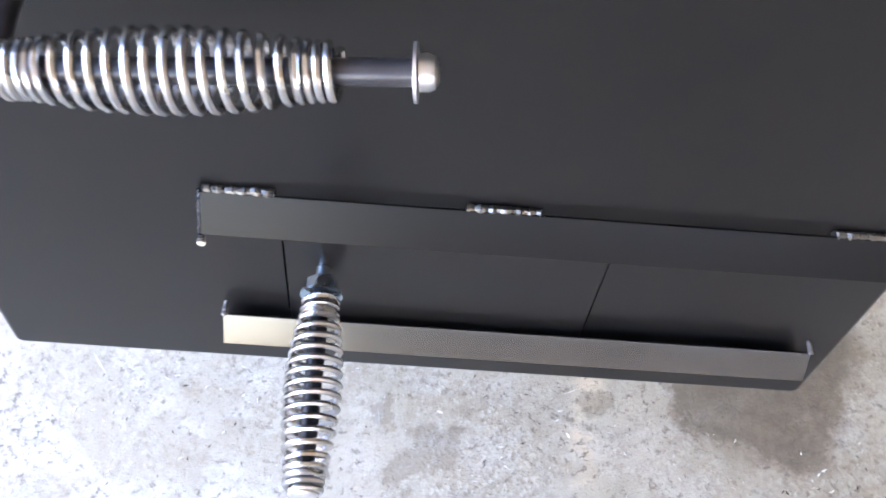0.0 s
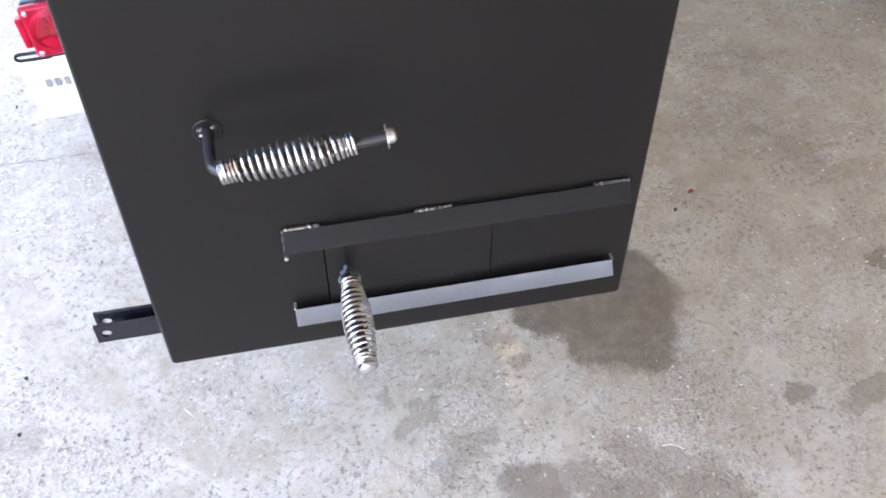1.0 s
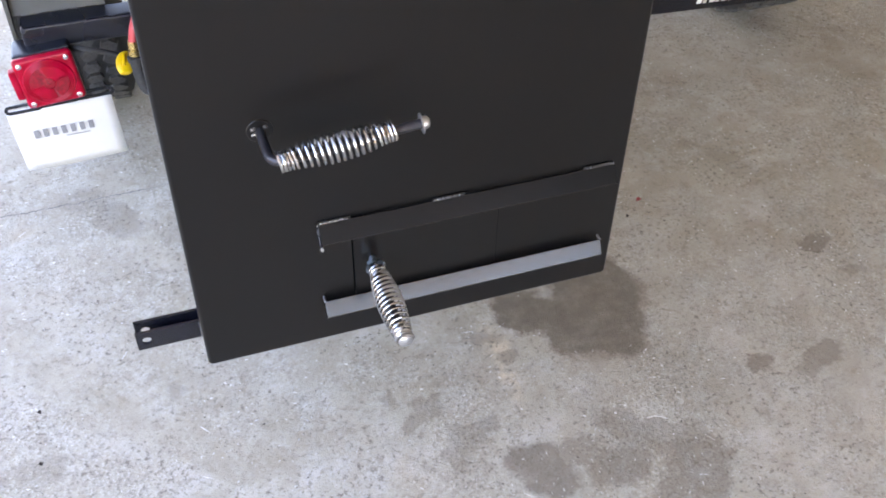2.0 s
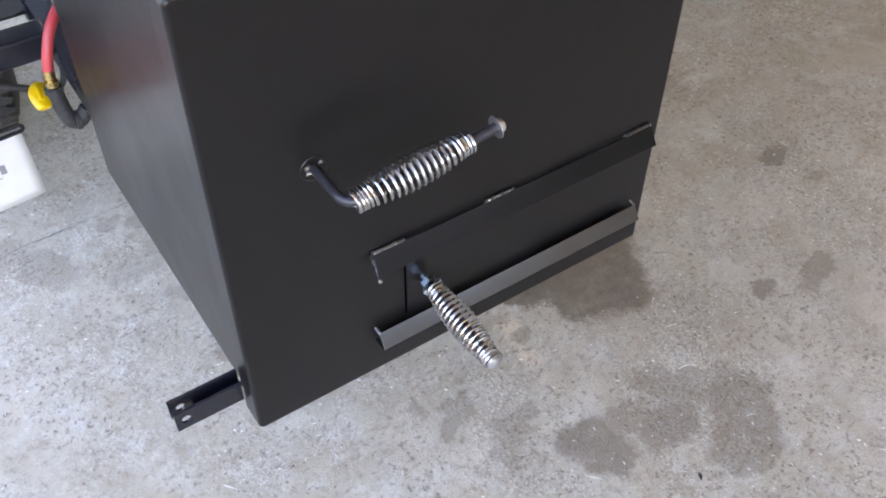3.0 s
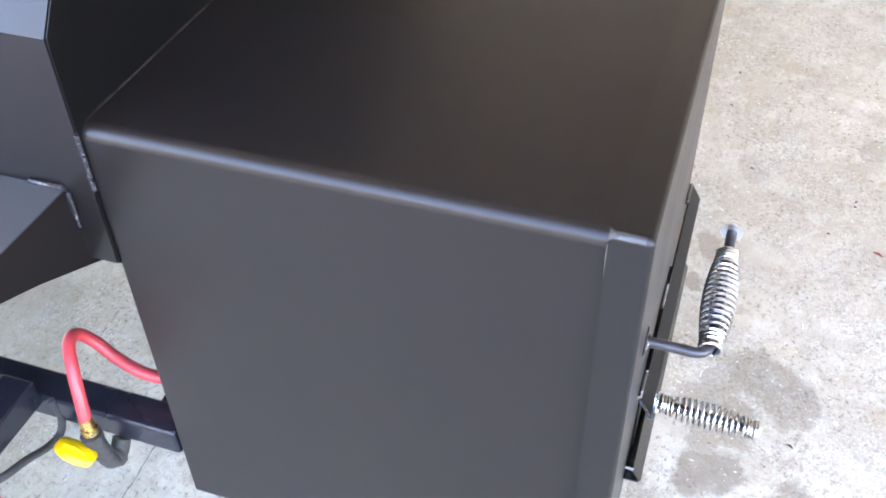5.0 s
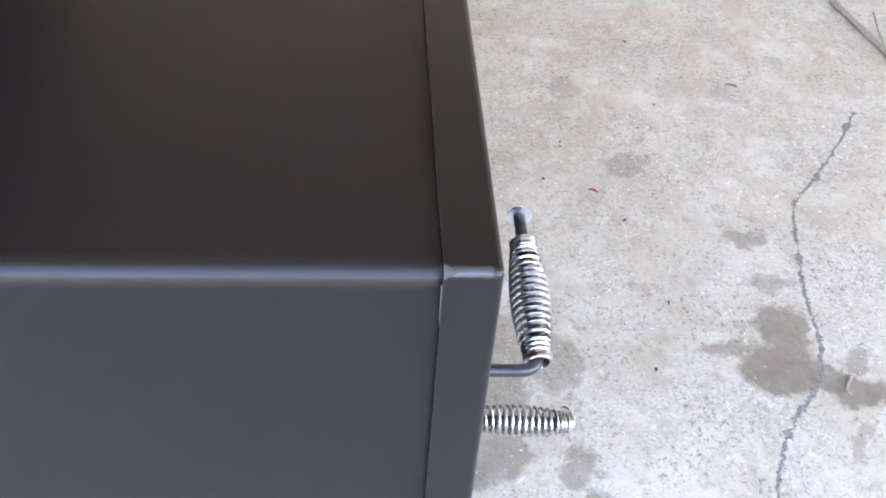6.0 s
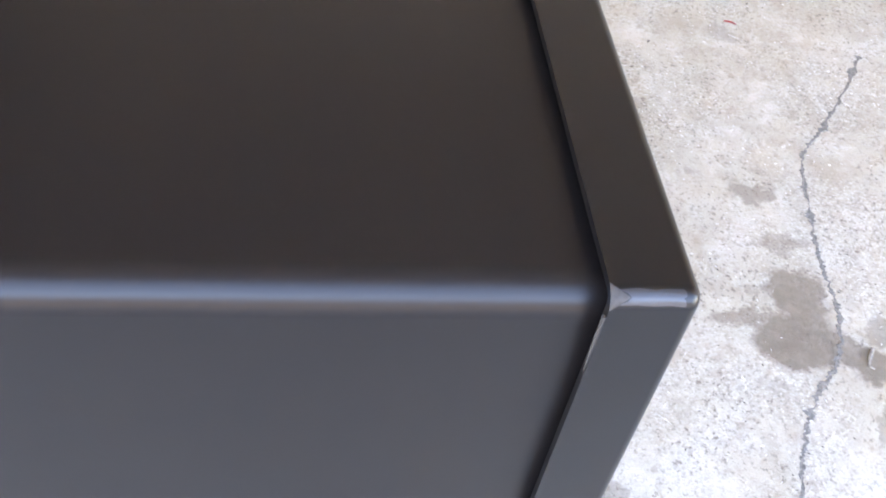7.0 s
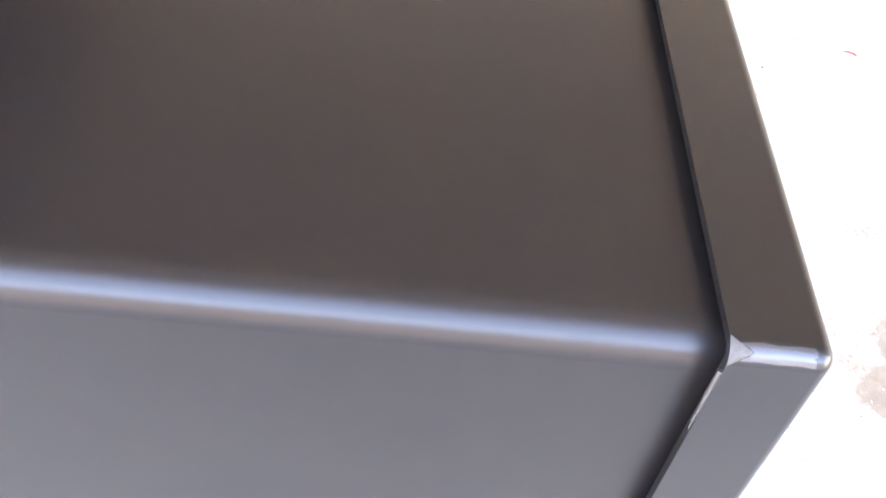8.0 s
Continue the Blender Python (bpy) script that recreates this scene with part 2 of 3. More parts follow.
WELD = metal("grey_weld_bead", (0.30, 0.295, 0.29), 0.46)
WELD_PAINT = metal("dark_weld_bead", (0.17, 0.168, 0.165), 0.36)
# worn bare edges of the pan, and the guide strip's painted highlight
EDGE_STEEL = plain("worn_edge_and_highlight", (0.042, 0.037, 0.033), 0.55, 0.25, 300, 0.2)
EDGE_STEEL.node_tree.nodes["Principled BSDF"].inputs["Specular IOR Level"].default_value = 0.2
# near-black, no gloss: stands in for the shade at the slide's edges
GAP_SHADE = plain("black_gap_shade", (0.001, 0.001, 0.001), 1.0, 0.2, 50, 0.0)
GAP_SHADE.node_tree.nodes["Principled BSDF"].inputs["Specular IOR Level"].default_value = 0.0
BRASS = metal("brass", (0.72, 0.52, 0.22), 0.30)
RUBBER = plain("black_rubber", (0.022, 0.022, 0.022), 0.72, 0.3, 200, 0.3)
TREAD = plain("dusty_tread_rubber", (0.060, 0.059, 0.057), 0.8, 0.3, 150, 0.3)
RED_HOSE = plain("red_rubber_hose", (0.459, 0.041, 0.048), 0.42, 0.12, 120, 0.15)
YELLOW = plain("yellow_plastic", (0.629, 0.370, 0.007), 0.35, 0.08, 40, 0.1)
CARD = plain("white_card", (0.622, 0.622, 0.614), 0.6, 0.03, 20, 0.05)
FAINT_INK = plain("faint_ink", (0.333, 0.333, 0.348), 0.7, 0.1, 50, 0.0)
INK = plain("dark_ink", (0.21, 0.21, 0.22), 0.7, 0.1, 50, 0.0)
WHITE_PAINT = plain("white_lettering", (0.592, 0.592, 0.585), 0.5, 0.05, 50, 0.0)
CRACK = plain("crack_dirt", (0.170, 0.159, 0.144), 0.95, 0.4, 150, 0.6)
PETAL = plain("red_petal", (0.370, 0.052, 0.059), 0.6, 0.25, 300, 0.3)
TWIG = plain("grey_brown_bark", (0.266, 0.229, 0.196), 0.8, 0.35, 120, 0.4)
PALE = plain("pale_chip", (0.60, 0.575, 0.53), 0.8, 0.2, 100, 0.2)
LEAF = plain("dead_leaf_bits", (0.052, 0.041, 0.033), 0.8, 0.4, 200, 0.4)
CEILING = plain("brown_boards", (0.54, 0.45, 0.34), 0.75, 0.25, 6, 0.3)
# tones of the unseen walls, set for the bounce and reflections they give
WALL = plain("dark_unseen_wall", (0.100, 0.088, 0.075), 0.8, 0.15, 5, 0.3)
PALE_WALL = plain("pale_unseen_wall", (0.34, 0.295, 0.235), 0.8, 0.12, 5, 0.3)
RIM = metal("painted_steel_rim", (0.55, 0.55, 0.56), 0.4)


def red_lens():
    n = Nodes("red_lens_plastic", rough=0.28)
    ridges = n.noise(120.0, 1)
    col = n.ramp(n.noise(40.0, 2), (0.3, (0.30, 0.001, 0.010)), (0.7, (0.48, 0.002, 0.030)))
    return n.done(Base_Color=col, Normal=n.bump(ridges, 0.1, 0.0005), Specular_IOR_Level=0.25)


RED_LENS = red_lens()
DEEP_RED = plain("deep_red_lens", (0.28, 0.003, 0.014), 0.25, 0.5, 220, 0.2)


# ---- mesh helpers ----
def shade(me, angle=35):
    for p in me.polygons:
        p.use_smooth = True
    me.set_sharp_from_angle(angle=radians(angle))


def part(name, bm, material, parent=None, label="", angle=35, weighted=True):
    """Links a bmesh as one mesh object, under a thing or a part."""
    me = bpy.data.meshes.new(name)
    bmesh.ops.recalc_face_normals(bm, faces=bm.faces)
    bm.to_mesh(me)
    bm.free()
    me.materials.append(material)
    shade(me, angle)
    ob = new(name, me)
    if weighted:
        ob.modifiers.new("even_shading", "WEIGHTED_NORMAL").keep_sharp = True
    if parent is not None:
        ob.parent = parent
    return tagged(ob, label)


def thing(name, label, category, group="", kind="", at=(0, 0, 0)):
    ob = new(name)
    ob.empty_display_size = 0.05
    return tagged(ob, label, category, group, kind)


def block(lo, hi, bevel=0.0, segments=2, bm=None):
    """A box between two corners, with its edges rounded."""
    own = bmesh.new()
    bmesh.ops.create_cube(own, size=1.0)
    for v in own.verts:
        v.co = Vector(lo[i] + (v.co[i] + 0.5) * (hi[i] - lo[i]) for i in range(3))
    if bevel:
        bmesh.ops.bevel(own, geom=own.edges[:], offset=bevel, segments=segments, profile=0.5, affect="EDGES", clamp_overlap=True)
    return own if bm is None else merge(bm, own)


def merge(bm, other):
    me = bpy.data.meshes.new("tmp")
    other.to_mesh(me)
    other.free()
    bm.from_mesh(me)
    bpy.data.meshes.remove(me)
    return bm


def frames_along(points):
    """A turning frame along a line of points."""
    pts = [Vector(p) for p in points]
    tang = [(pts[min(i + 1, len(pts) - 1)] - pts[max(i - 1, 0)]).normalized() for i in range(len(pts))]
    side = tang[0].orthogonal().normalized()
    out = []
    for p, t in zip(pts, tang):
        side = (side - t * side.dot(t)).normalized()
        out.append((p, side, t.cross(side)))
    return out


def tube(points, radius, sides=12, bm=None, cap=True):
    """A round bar along points; radius a number or a function of 0..1."""
    bm = bm or bmesh.new()
    rings = []
    fr = frames_along(points)
    for i, (p, a, b) in enumerate(fr):
        r = radius(i / (len(fr) - 1)) if callable(radius) else radius
        rings.append([bm.verts.new(p + (a * math.cos(k * math.tau / sides) + b * math.sin(k * math.tau / sides)) * r) for k in range(sides)])
    for r0, r1 in zip(rings, rings[1:]):
        for k in range(sides):
            bm.faces.new((r0[k], r0[(k + 1) % sides], r1[(k + 1) % sides], r1[k]))
    if cap:
        bm.faces.new(rings[0][::-1])
        bm.faces.new(rings[-1])
    return bm


def lathe(origin, axis, profile, sides=24, bm=None):
    """A turned shape: profile of (distance along the axis, radius)."""
    bm = bm or bmesh.new()
    axis = Vector(axis).normalized()
    a = axis.orthogonal().normalized()
    b = axis.cross(a)
    rings = []
    for d, r in profile:
        c = Vector(origin) + axis * d
        rings.append([bm.verts.new(c + (a * math.cos(k * math.tau / sides) + b * math.sin(k * math.tau / sides)) * max(r, 1e-5)) for k in range(sides)])
    for r0, r1 in zip(rings, rings[1:]):
        for k in range(sides):
            bm.faces.new((r0[k], r0[(k + 1) % sides], r1[(k + 1) % sides], r1[k]))
    bm.faces.new(rings[0][::-1])
    bm.faces.new(rings[-1])
    return bm


def smooth_line(points, steps=10):
    """Catmull-Rom through the points."""
    pts = [Vector(p) for p in points]
    pts = [2 * pts[0] - pts[1], *pts, 2 * pts[-1] - pts[-2]]
    out = []
    for p0, p1, p2, p3 in zip(pts, pts[1:], pts[2:], pts[3:]):
        for k in range(steps):
            t = k / steps
            out.append(0.5 * (2 * p1 + (p2 - p0) * t + (2 * p0 - 5 * p1 + 4 * p2 - p3) * t * t + (3 * p1 - p0 - 3 * p2 + p3) * t ** 3))
    out.append(pts[-2])
    return out


def sheet(outline, thick, bevel=0.0):
    """A flat plate: an outline of 3D points in one plane, given thickness along its normal."""
    bm = bmesh.new()
    f = bm.faces.new([bm.verts.new(Vector(p)) for p in outline])
    f.normal_update()
    n = f.normal.copy()
    ext = bmesh.ops.extrude_face_region(bm, geom=[f])
    for v in (g for g in ext["geom"] if isinstance(g, bmesh.types.BMVert)):
        v.co -= n * thick
    if bevel:
        bmesh.ops.bevel(bm, geom=bm.edges[:], offset=bevel, segments=2, profile=0.5, affect="EDGES", clamp_overlap=True)
    return bm


def weld_bead(start, end, radius, seed, lumps=9):
    """An uneven bead of weld between two points."""
    rng = random.Random(seed)
    bm = bmesh.new()
    s, e = Vector(start), Vector(end)
    n = lumps * 6
    phase = rng.random() * 6
    pts = [s.lerp(e, i / n) + Vector((0, rng.uniform(-1, 1), rng.uniform(-1, 1))) * radius * 0.15 for i in range(n + 1)]
    size = [radius * (0.86 + 0.10 * math.sin(phase + i / n * lumps * math.tau) + rng.uniform(-0.08, 0.10)) for i in range(n + 1)]
    size[0], size[-1] = radius * 0.9, radius * 1.1
    tube(pts, lambda u: size[round(u * n)], 8, bm)
    return bm


# ---- the slab, the roof, the far ground and unseen walls added to shape the light ----
def ground():
    bm = bmesh.new()
    bmesh.ops.create_grid(bm, x_segments=40, y_segments=40, size=150)
    return tagged(part("ground", bm, CONCRETE), "worn grey concrete slab with brown oil stains", "floor", kind="structure")


ground()
# four unseen walls, added to block sky light and fill the reflections
tagged(part("unseen_wall_north", block((1.3, 2.95, 0), (2.6, 3.1, 2.6)), WALL), "plain unseen brown wall added to shade the floor at the back right", "wall", kind="structure")
tagged(part("unseen_wall_east", block((2.6, -4.5, 0), (2.75, 3.1, 2.6)), PALE_WALL), "plain unseen pale tan wall added for the reflection in the box top", "wall", kind="structure")
tagged(part("unseen_wall_west", block((-9.2, -10.0, 0), (-9.0, 12.0, 3.2)), WALL), "plain unseen brown wall added to hide the bright western horizon", "wall", kind="structure")
tagged(part("unseen_wall_south", block((-0.8, -10.2, 0), (9.0, -10.0, 2.6)), WALL), "plain unseen brown wall added to darken reflections from the south", "wall", kind="structure")
# known only from its brown reflection; its west edge limits the sky light
tagged(part("ceiling", block((-1.0, -7.5, 2.6), (3.2, 3.75, 2.75)), CEILING), "brown wooden carport ceiling", "ceiling", kind="structure")


# ---- the firebox ----
W, ZB, ZT = 0.61, 0.3045, 0.914
firebox = thing("firebox", "black painted steel smoker firebox with spring handles", "firebox")


def door_pan():
    """A folded pan: a front plate with turned-back edges on all four sides."""
    bm = block((-0.003, -0.0018, ZB - 0.003), (W + 0.001, 0.0352, ZT + 0.001))
    bmesh.ops.delete(bm, geom=[f for f in bm.faces if f.calc_center_median().y > 0.034], context="FACES")
    bm.normal_update()
    bmesh.ops.bevel(bm, geom=[e for e in bm.edges if abs(e.verts[0].co.y - e.verts[1].co.y) > 0.01], offset=0.0075, segments=6, profile=0.5, affect="EDGES")
    bmesh.ops.bevel(bm, geom=[e for e in bm.edges if e.verts[0].co.y < 0 and e.verts[1].co.y < 0], offset=0.0054, segments=5, profile=0.5, affect="EDGES")
    bm.normal_update()
    bmesh.ops.recalc_face_normals(bm, faces=bm.faces)
    bmesh.ops.solidify(bm, geom=bm.faces[:], thickness=0.004)
    return part("door", bm, PAINT_DOOR, firebox, "folded satin black door pan", 50)


door = door_pan()


def body():
    """The welded box behind the door, with wide bends along its length; its front end sits inside the pan."""
    lo, hi = (0.0065, 0.008, ZB + 0.0008), (W - 0.0065, 0.538, ZT - 0.0088)
    bm = block(lo, hi)
    bmesh.ops.bevel(bm, geom=[e for e in bm.edges if abs(e.verts[0].co.y - e.verts[1].co.y) > 0.1], offset=0.016, segments=7, profile=0.5, affect="EDGES")
    return part("body", bm, PAINT, firebox, "", 50)


body()


def ground_corner(x, z, sx, sz):
    """The rounded corner of the pan's turned-back edge, welded shut and ground smooth, with a small bare facet at its rear end."""
    r, cx, cz = 0.0077, x + sx * 0.0075, z + sz * 0.0075

    def rim(angle, y, lift=0.0):
        a = radians(angle)
        return (cx - sx * math.cos(a) * (r + lift), y, cz - sz * math.sin(a) * (r + lift))

    bm = bmesh.new()
    rng = random.Random(31)
    rows = [[bm.verts.new(rim(20 + 50 * k / 8 + rng.uniform(-3, 3), y + rng.uniform(-0.0008, 0.0008), 0.0001 * rng.random())) for y in (0.006, 0.012, 0.018, 0.024, 0.0265 + 0.005 * abs(k - 4) / 4)] for k in range(9)]
    for r0, r1 in zip(rows, rows[1:]):
        for k in range(4):
            bm.faces.new((r0[k], r0[k + 1], r1[k + 1], r1[k]))
    band = part("corner_band", bm, PAINT_EDGE, door, "ground smooth welded corner", 60)
    facet = bmesh.new()
    tip = facet.verts.new(rim(45, 0.0275, 0.0003))
    edge = [facet.verts.new(rim(2 + 86 * k / 6, 0.0354, 0.0004 - 0.0006 * math.sin(math.pi * k / 6))) for k in range(7)]
    for v0, v1 in zip(edge, edge[1:]):
        facet.faces.new((tip, v0, v1))
    part("bare_facet", facet, EDGE_STEEL, door, "bare worn steel facet", 80)
    part("bare_edge", tube([(x + 0.0009, 0.0356, z - 0.012 - 0.009 * k) for k in range(5)], lambda u: 0.0008 * (1 - u) ** 0.5 + 0.0003, 6), EDGE_STEEL, door, "worn bare edge of the pan")
    return band


ground_corner(-0.003, ZT + 0.001, 1, -1)


def coil(start, end, r_end, r_mid, turns_end, turns_mid, wire):
    """A barrel-shaped wire grip: close turns at both ends, open turns between."""
    s, e = Vector(start), Vector(end)
    axis = (e - s).normalized()
    a = axis.orthogonal().normalized()
    b = axis.cross(a)
    length = (e - s).length
    close = turns_end * wire * 2.15 / length
    total = 2 * turns_end + turns_mid
    n = round(total * 22)
    pts = []
    for i in range(n + 1):
        turn = i / n * total
        if turn < turns_end:
            u = turn / turns_end * close
        elif turn < turns_end + turns_mid:
            u = close + (turn - turns_end) / turns_mid * (1 - 2 * close)
        else:
            u = 1 - close + (turn - turns_end - turns_mid) / turns_end * close
        r = r_end + (r_mid - r_end) * math.sin(math.pi * min(1, max(0, (u - close * 0.6) / (1 - 1.2 * close)))) ** 0.9
        w = turn * math.tau
        pts.append(s + axis * (u * length) + (a * math.cos(w) + b * math.sin(w)) * r)
    return tube(pts, wire, 7)


def latch():
    """The bent latch rod with its wire grip, washer and bolt."""
    base, corner, end = Vector((0.110, 0.0, 0.684)), Vector((0.111, -0.066, 0.682)), Vector((0.288, -0.066, 0.700))
    way = (end - corner).normalized()
    pts = [base + Vector((0, 0.02, 0)), base + Vector((0, -0.03, 0))]
    pts += [corner + (base - corner).normalized() * 0.018 * (1 - t) ** 2 + way * 0.018 * t * t for t in (0, 0.2, 0.4, 0.6, 0.8, 1)]
    pts += [corner + way * 0.08, end]
    rod = part("latch_handle", tube(pts, 0.0058, 14), ROD_BLACK, firebox, "bent black rod latch handle")
    part("grip_coil", coil(corner + way * 0.008, corner + way * 0.146, 0.0112, 0.0168, 4.2, 13.5, 0.0020), NICKEL, rod, "shiny nickel wire coil grip")
    part("washer", lathe(end - way * 0.001, way, [(0, 0.0075), (0, 0.0125), (0.0014, 0.0125), (0.0014, 0.0075)], 28), ZINC, rod, "thin bright washer")
    part("cap_bolt", lathe(end + way * 0.001, way, [(0, 0.0078), (0.004, 0.0078), (0.0065, 0.0068), (0.0082, 0.004), (0.0084, 0)], 18), ZINC, rod, "bright bolt head")
    part("pivot_plate", lathe((0.110, -0.0004, 0.684), (0, -1, 0), [(0, 0.0158), (0.0022, 0.0158), (0.003, 0.0148), (0.003, 0.0)], 32), PAINT_DOOR, rod, "black round backing washer")
    for k, (x, z) in enumerate(((0.1020, 0.688), (0.1135, 0.6775), (0.1030, 0.6805), (0.1165, 0.6895))):
        part("tack_weld", weld_bead((x - 0.002, -0.0035, z), (x + 0.002, -0.0045, z + 0.001), 0.0022, 4 + k, 2), WELD, rod)


latch()


def damper():
    """Two folded strips that guide a sliding plate with a grip of its own."""
    top = part("upper_guide", sheet([(0.1675, -0.0045, 0.5238), (0.592, -0.0045, 0.5238), (0.592, -0.0190, 0.4995), (0.1675, -0.0190, 0.4995)], 0.003, 0.0009), PAINT_STRIP, firebox, "black steel guide strip stitch-welded to the door")
    for k, (x0, x1) in enumerate(((0.1685, 0.211), (0.324, 0.369), (0.546, 0.590))):
        part("stitch_weld", weld_bead((x0, -0.0045, 0.5248), (x1, -0.0045, 0.5248), 0.0030, 20 + k, 6), WELD_PAINT, top)
    # thin lighter tube imitates the highlight on the strip's lower edge
    part("edge_highlight", tube([(0.1685, -0.0200, 0.5000), (0.591, -0.0200, 0.5000)], 0.0006, 6), EDGE_STEEL, top, "painted highlight along the lower edge of the strip")
    part("end_weld", weld_bead((0.1668, -0.004, 0.5235), (0.1668, -0.0205, 0.4970), 0.0022, 47, 6), FRAME_PAINT, top)
    part("tack_weld", weld_bead((0.1672, -0.0185, 0.4972), (0.1672, -0.0225, 0.4945), 0.0026, 48, 2), WELD_PAINT, top)
    fold = sheet([(0.1665, -0.0095, 0.3865), (0.5855, -0.0095, 0.3865), (0.5855, -0.0220, 0.3665), (0.1665, -0.0220, 0.3665)], 0.003, 0.0007)
    merge(fold, block((0.1665, -0.0215, 0.3635), (0.5855, -0.0005, 0.366), 0.0005))
    low = part("lower_guide", fold, PAINT_GUIDE, firebox, "black folded steel guide rail")
    for k, x in enumerate((0.1675, 0.5855)):
        part("end_weld", weld_bead((x, -0.001, 0.388), (x, -0.0115, 0.387), 0.0022, 40 + k, 3), WELD, low)
    slide = part("damper_slide", block((0.213, -0.0045, 0.372), (0.420, -0.0005, 0.512), 0.0004, 1), PAINT_DOOR, firebox, "black sliding damper plate")
    # thin raised black bars imitate the shade line along both slide edges
    part("slide_shade_bar", block((0.2113, -0.0032, 0.388), (0.2130, -0.0012, 0.500)), GAP_SHADE, slide, "black bar painted in for the shade beside the sliding plate")
    part("slide_shade_bar", block((0.4200, -0.0028, 0.388), (0.4214, -0.0012, 0.500)), GAP_SHADE, slide, "black bar painted in for the shade beside the sliding plate")
    s, e = Vector((0.2375, 0.0, 0.445)), Vector((0.2397, -0.153, 0.431))
    way = (e - s).normalized()
    part("stud", tube([s, s + way * 0.026], 0.0048, 12), BLUE_ZINC, slide, "zinc plated stud")
    part("grip_rod", tube([s + way * 0.024, s + way * 0.145], 0.0058, 12), ROD_BLACK, slide, "blackened rod inside the coil grip")
    part("hex_nut", lathe(s + way * 0.012, way, [(0, 0.0085), (0.0005, 0.0102), (0.009, 0.0102), (0.0095, 0.0085)], 6), BLUE_ZINC, slide, "zinc plated nut")
    part("nut_washer", lathe(s + way * 0.0225, way, [(0, 0.006), (0, 0.0138), (0.0015, 0.0138), (0.0015, 0.006)], 24), BLUE_ZINC, slide)
    part("grip_coil", coil(s + way * 0.026, e - way * 0.003, 0.0108, 0.0166, 3.6, 12.5, 0.0020), NICKEL, slide, "shiny nickel wire coil grip")
    part("end_bolt", lathe(e - way * 0.004, way, [(0, 0.009), (0.003, 0.0095), (0.005, 0.007), (0.006, 0.0)], 18), ZINC, slide, "bright bolt head")


damper()


def plate_with_holes(x0, x1, y, z0, z1, holes, thick, r):
    """An upright plate in the xz plane with round holes through it."""
    bm = bmesh.new()
    cols = [x0, *sorted(v for h in holes for v in (h[0] - 1.6 * r, h[0] + 1.6 * r)), x1]
    def ring(cx, cz, a, b, c, d):
        sq = []
        for k in range(16):
            w = k * math.tau / 16
            dx, dz = math.cos(w), math.sin(w)
            s = min(((b if dx > 0 else a) - cx) / dx if abs(dx) > 1e-6 else 9, ((d if dz > 0 else c) - cz) / dz if abs(dz) > 1e-6 else 9)
            sq.append((cx + dx * s, cz + dz * s))
        inner = [(cx + r * math.cos(k * math.tau / 16), cz + r * math.sin(k * math.tau / 16)) for k in range(16)]
        return sq, inner
    for yy in (y, y + thick):
        for i, (cx, cz) in enumerate(holes):
            a, b = cols[2 * i + 1], cols[2 * i + 2]
            sq, inner = ring(cx, cz, a, b, z0, z1)
            so = [bm.verts.new((p[0], yy, p[1])) for p in sq]
            si = [bm.verts.new((p[0], yy, p[1])) for p in inner]
            for k in range(16):
                bm.faces.new((so[k], so[(k + 1) % 16], si[(k + 1) % 16], si[k]))
            for cxx, czz in ((a, z0), (b, z0), (a, z1), (b, z1)):
                near = sorted(so, key=lambda v: (v.co.x - cxx) ** 2 + (v.co.z - czz) ** 2)[:2]
                bm.faces.new((near[0], bm.verts.new((cxx, yy, czz)), near[1]))
        for a, b in [(cols[0], cols[1]), (cols[-2], cols[-1])]:
            if b - a > 1e-4:
                bm.faces.new([bm.verts.new(p) for p in ((a, yy, z0), (b, yy, z0), (b, yy, z1), (a, yy, z1))])
    for cx, cz in holes:
        r0 = [bm.verts.new((cx + r * math.cos(k * math.tau / 16), y, cz + r * math.sin(k * math.tau / 16))) for k in range(16)]
        r1 = [bm.verts.new((v.co.x, y + thick, v.co.z)) for v in r0]
        for k in range(16):
            bm.faces.new((r0[k], r0[(k + 1) % 16], r1[(k + 1) % 16], r1[k]))
    for a, b in (((x0, z0), (x1, z0)), ((x1, z0), (x1, z1)), ((x1, z1), (x0, z1)), ((x0, z1), (x0, z0))):
        bm.faces.new([bm.verts.new(p) for p in ((a[0], y, a[1]), (b[0], y, b[1]), (b[0], y + thick, b[1]), (a[0], y + thick, a[1]))])
    bmesh.ops.remove_doubles(bm, verts=bm.verts, dist=1e-5)
    return bm


bracket_bm = plate_with_holes(-0.091, 0.0, 0.036, 0.325, 0.357, [(-0.077, 0.341)], 0.004, 0.0065)
merge(bracket_bm, plate_with_holes(-0.091, 0.0, 0.056, 0.327, 0.359, [(-0.077, 0.341)], 0.004, 0.0065))
merge(bracket_bm, block((-0.060, 0.040, 0.324), (0.0, 0.056, 0.328)))
bracket = part("side_bracket", bracket_bm, FRAME_PAINT, firebox, "black steel channel bracket with bolt holes")
for k, y in enumerate((0.034, 0.061)):
    part("bracket_weld", weld_bead((-0.002, y, 0.328), (-0.002, y, 0.355), 0.0028, 60 + k, 4), WELD, bracket)


# ---- the smoker's cooking chamber behind, the trailer's frame, fender, lamp and hose ----
chamber = thing("smoker_chamber", "large black painted steel smoker chamber behind the firebox", "smoker")
CH = [(0.002, 0.735), (0.002, 1.0), (0.22, 1.30), (0.55, 1.42), (0.88, 1.30), (1.09, 1.0), (1.09, 0.735)]
part("shell", sheet([(x, 0.540, z) for x, z in CH], -2.4), PAINT, chamber, "", 30)
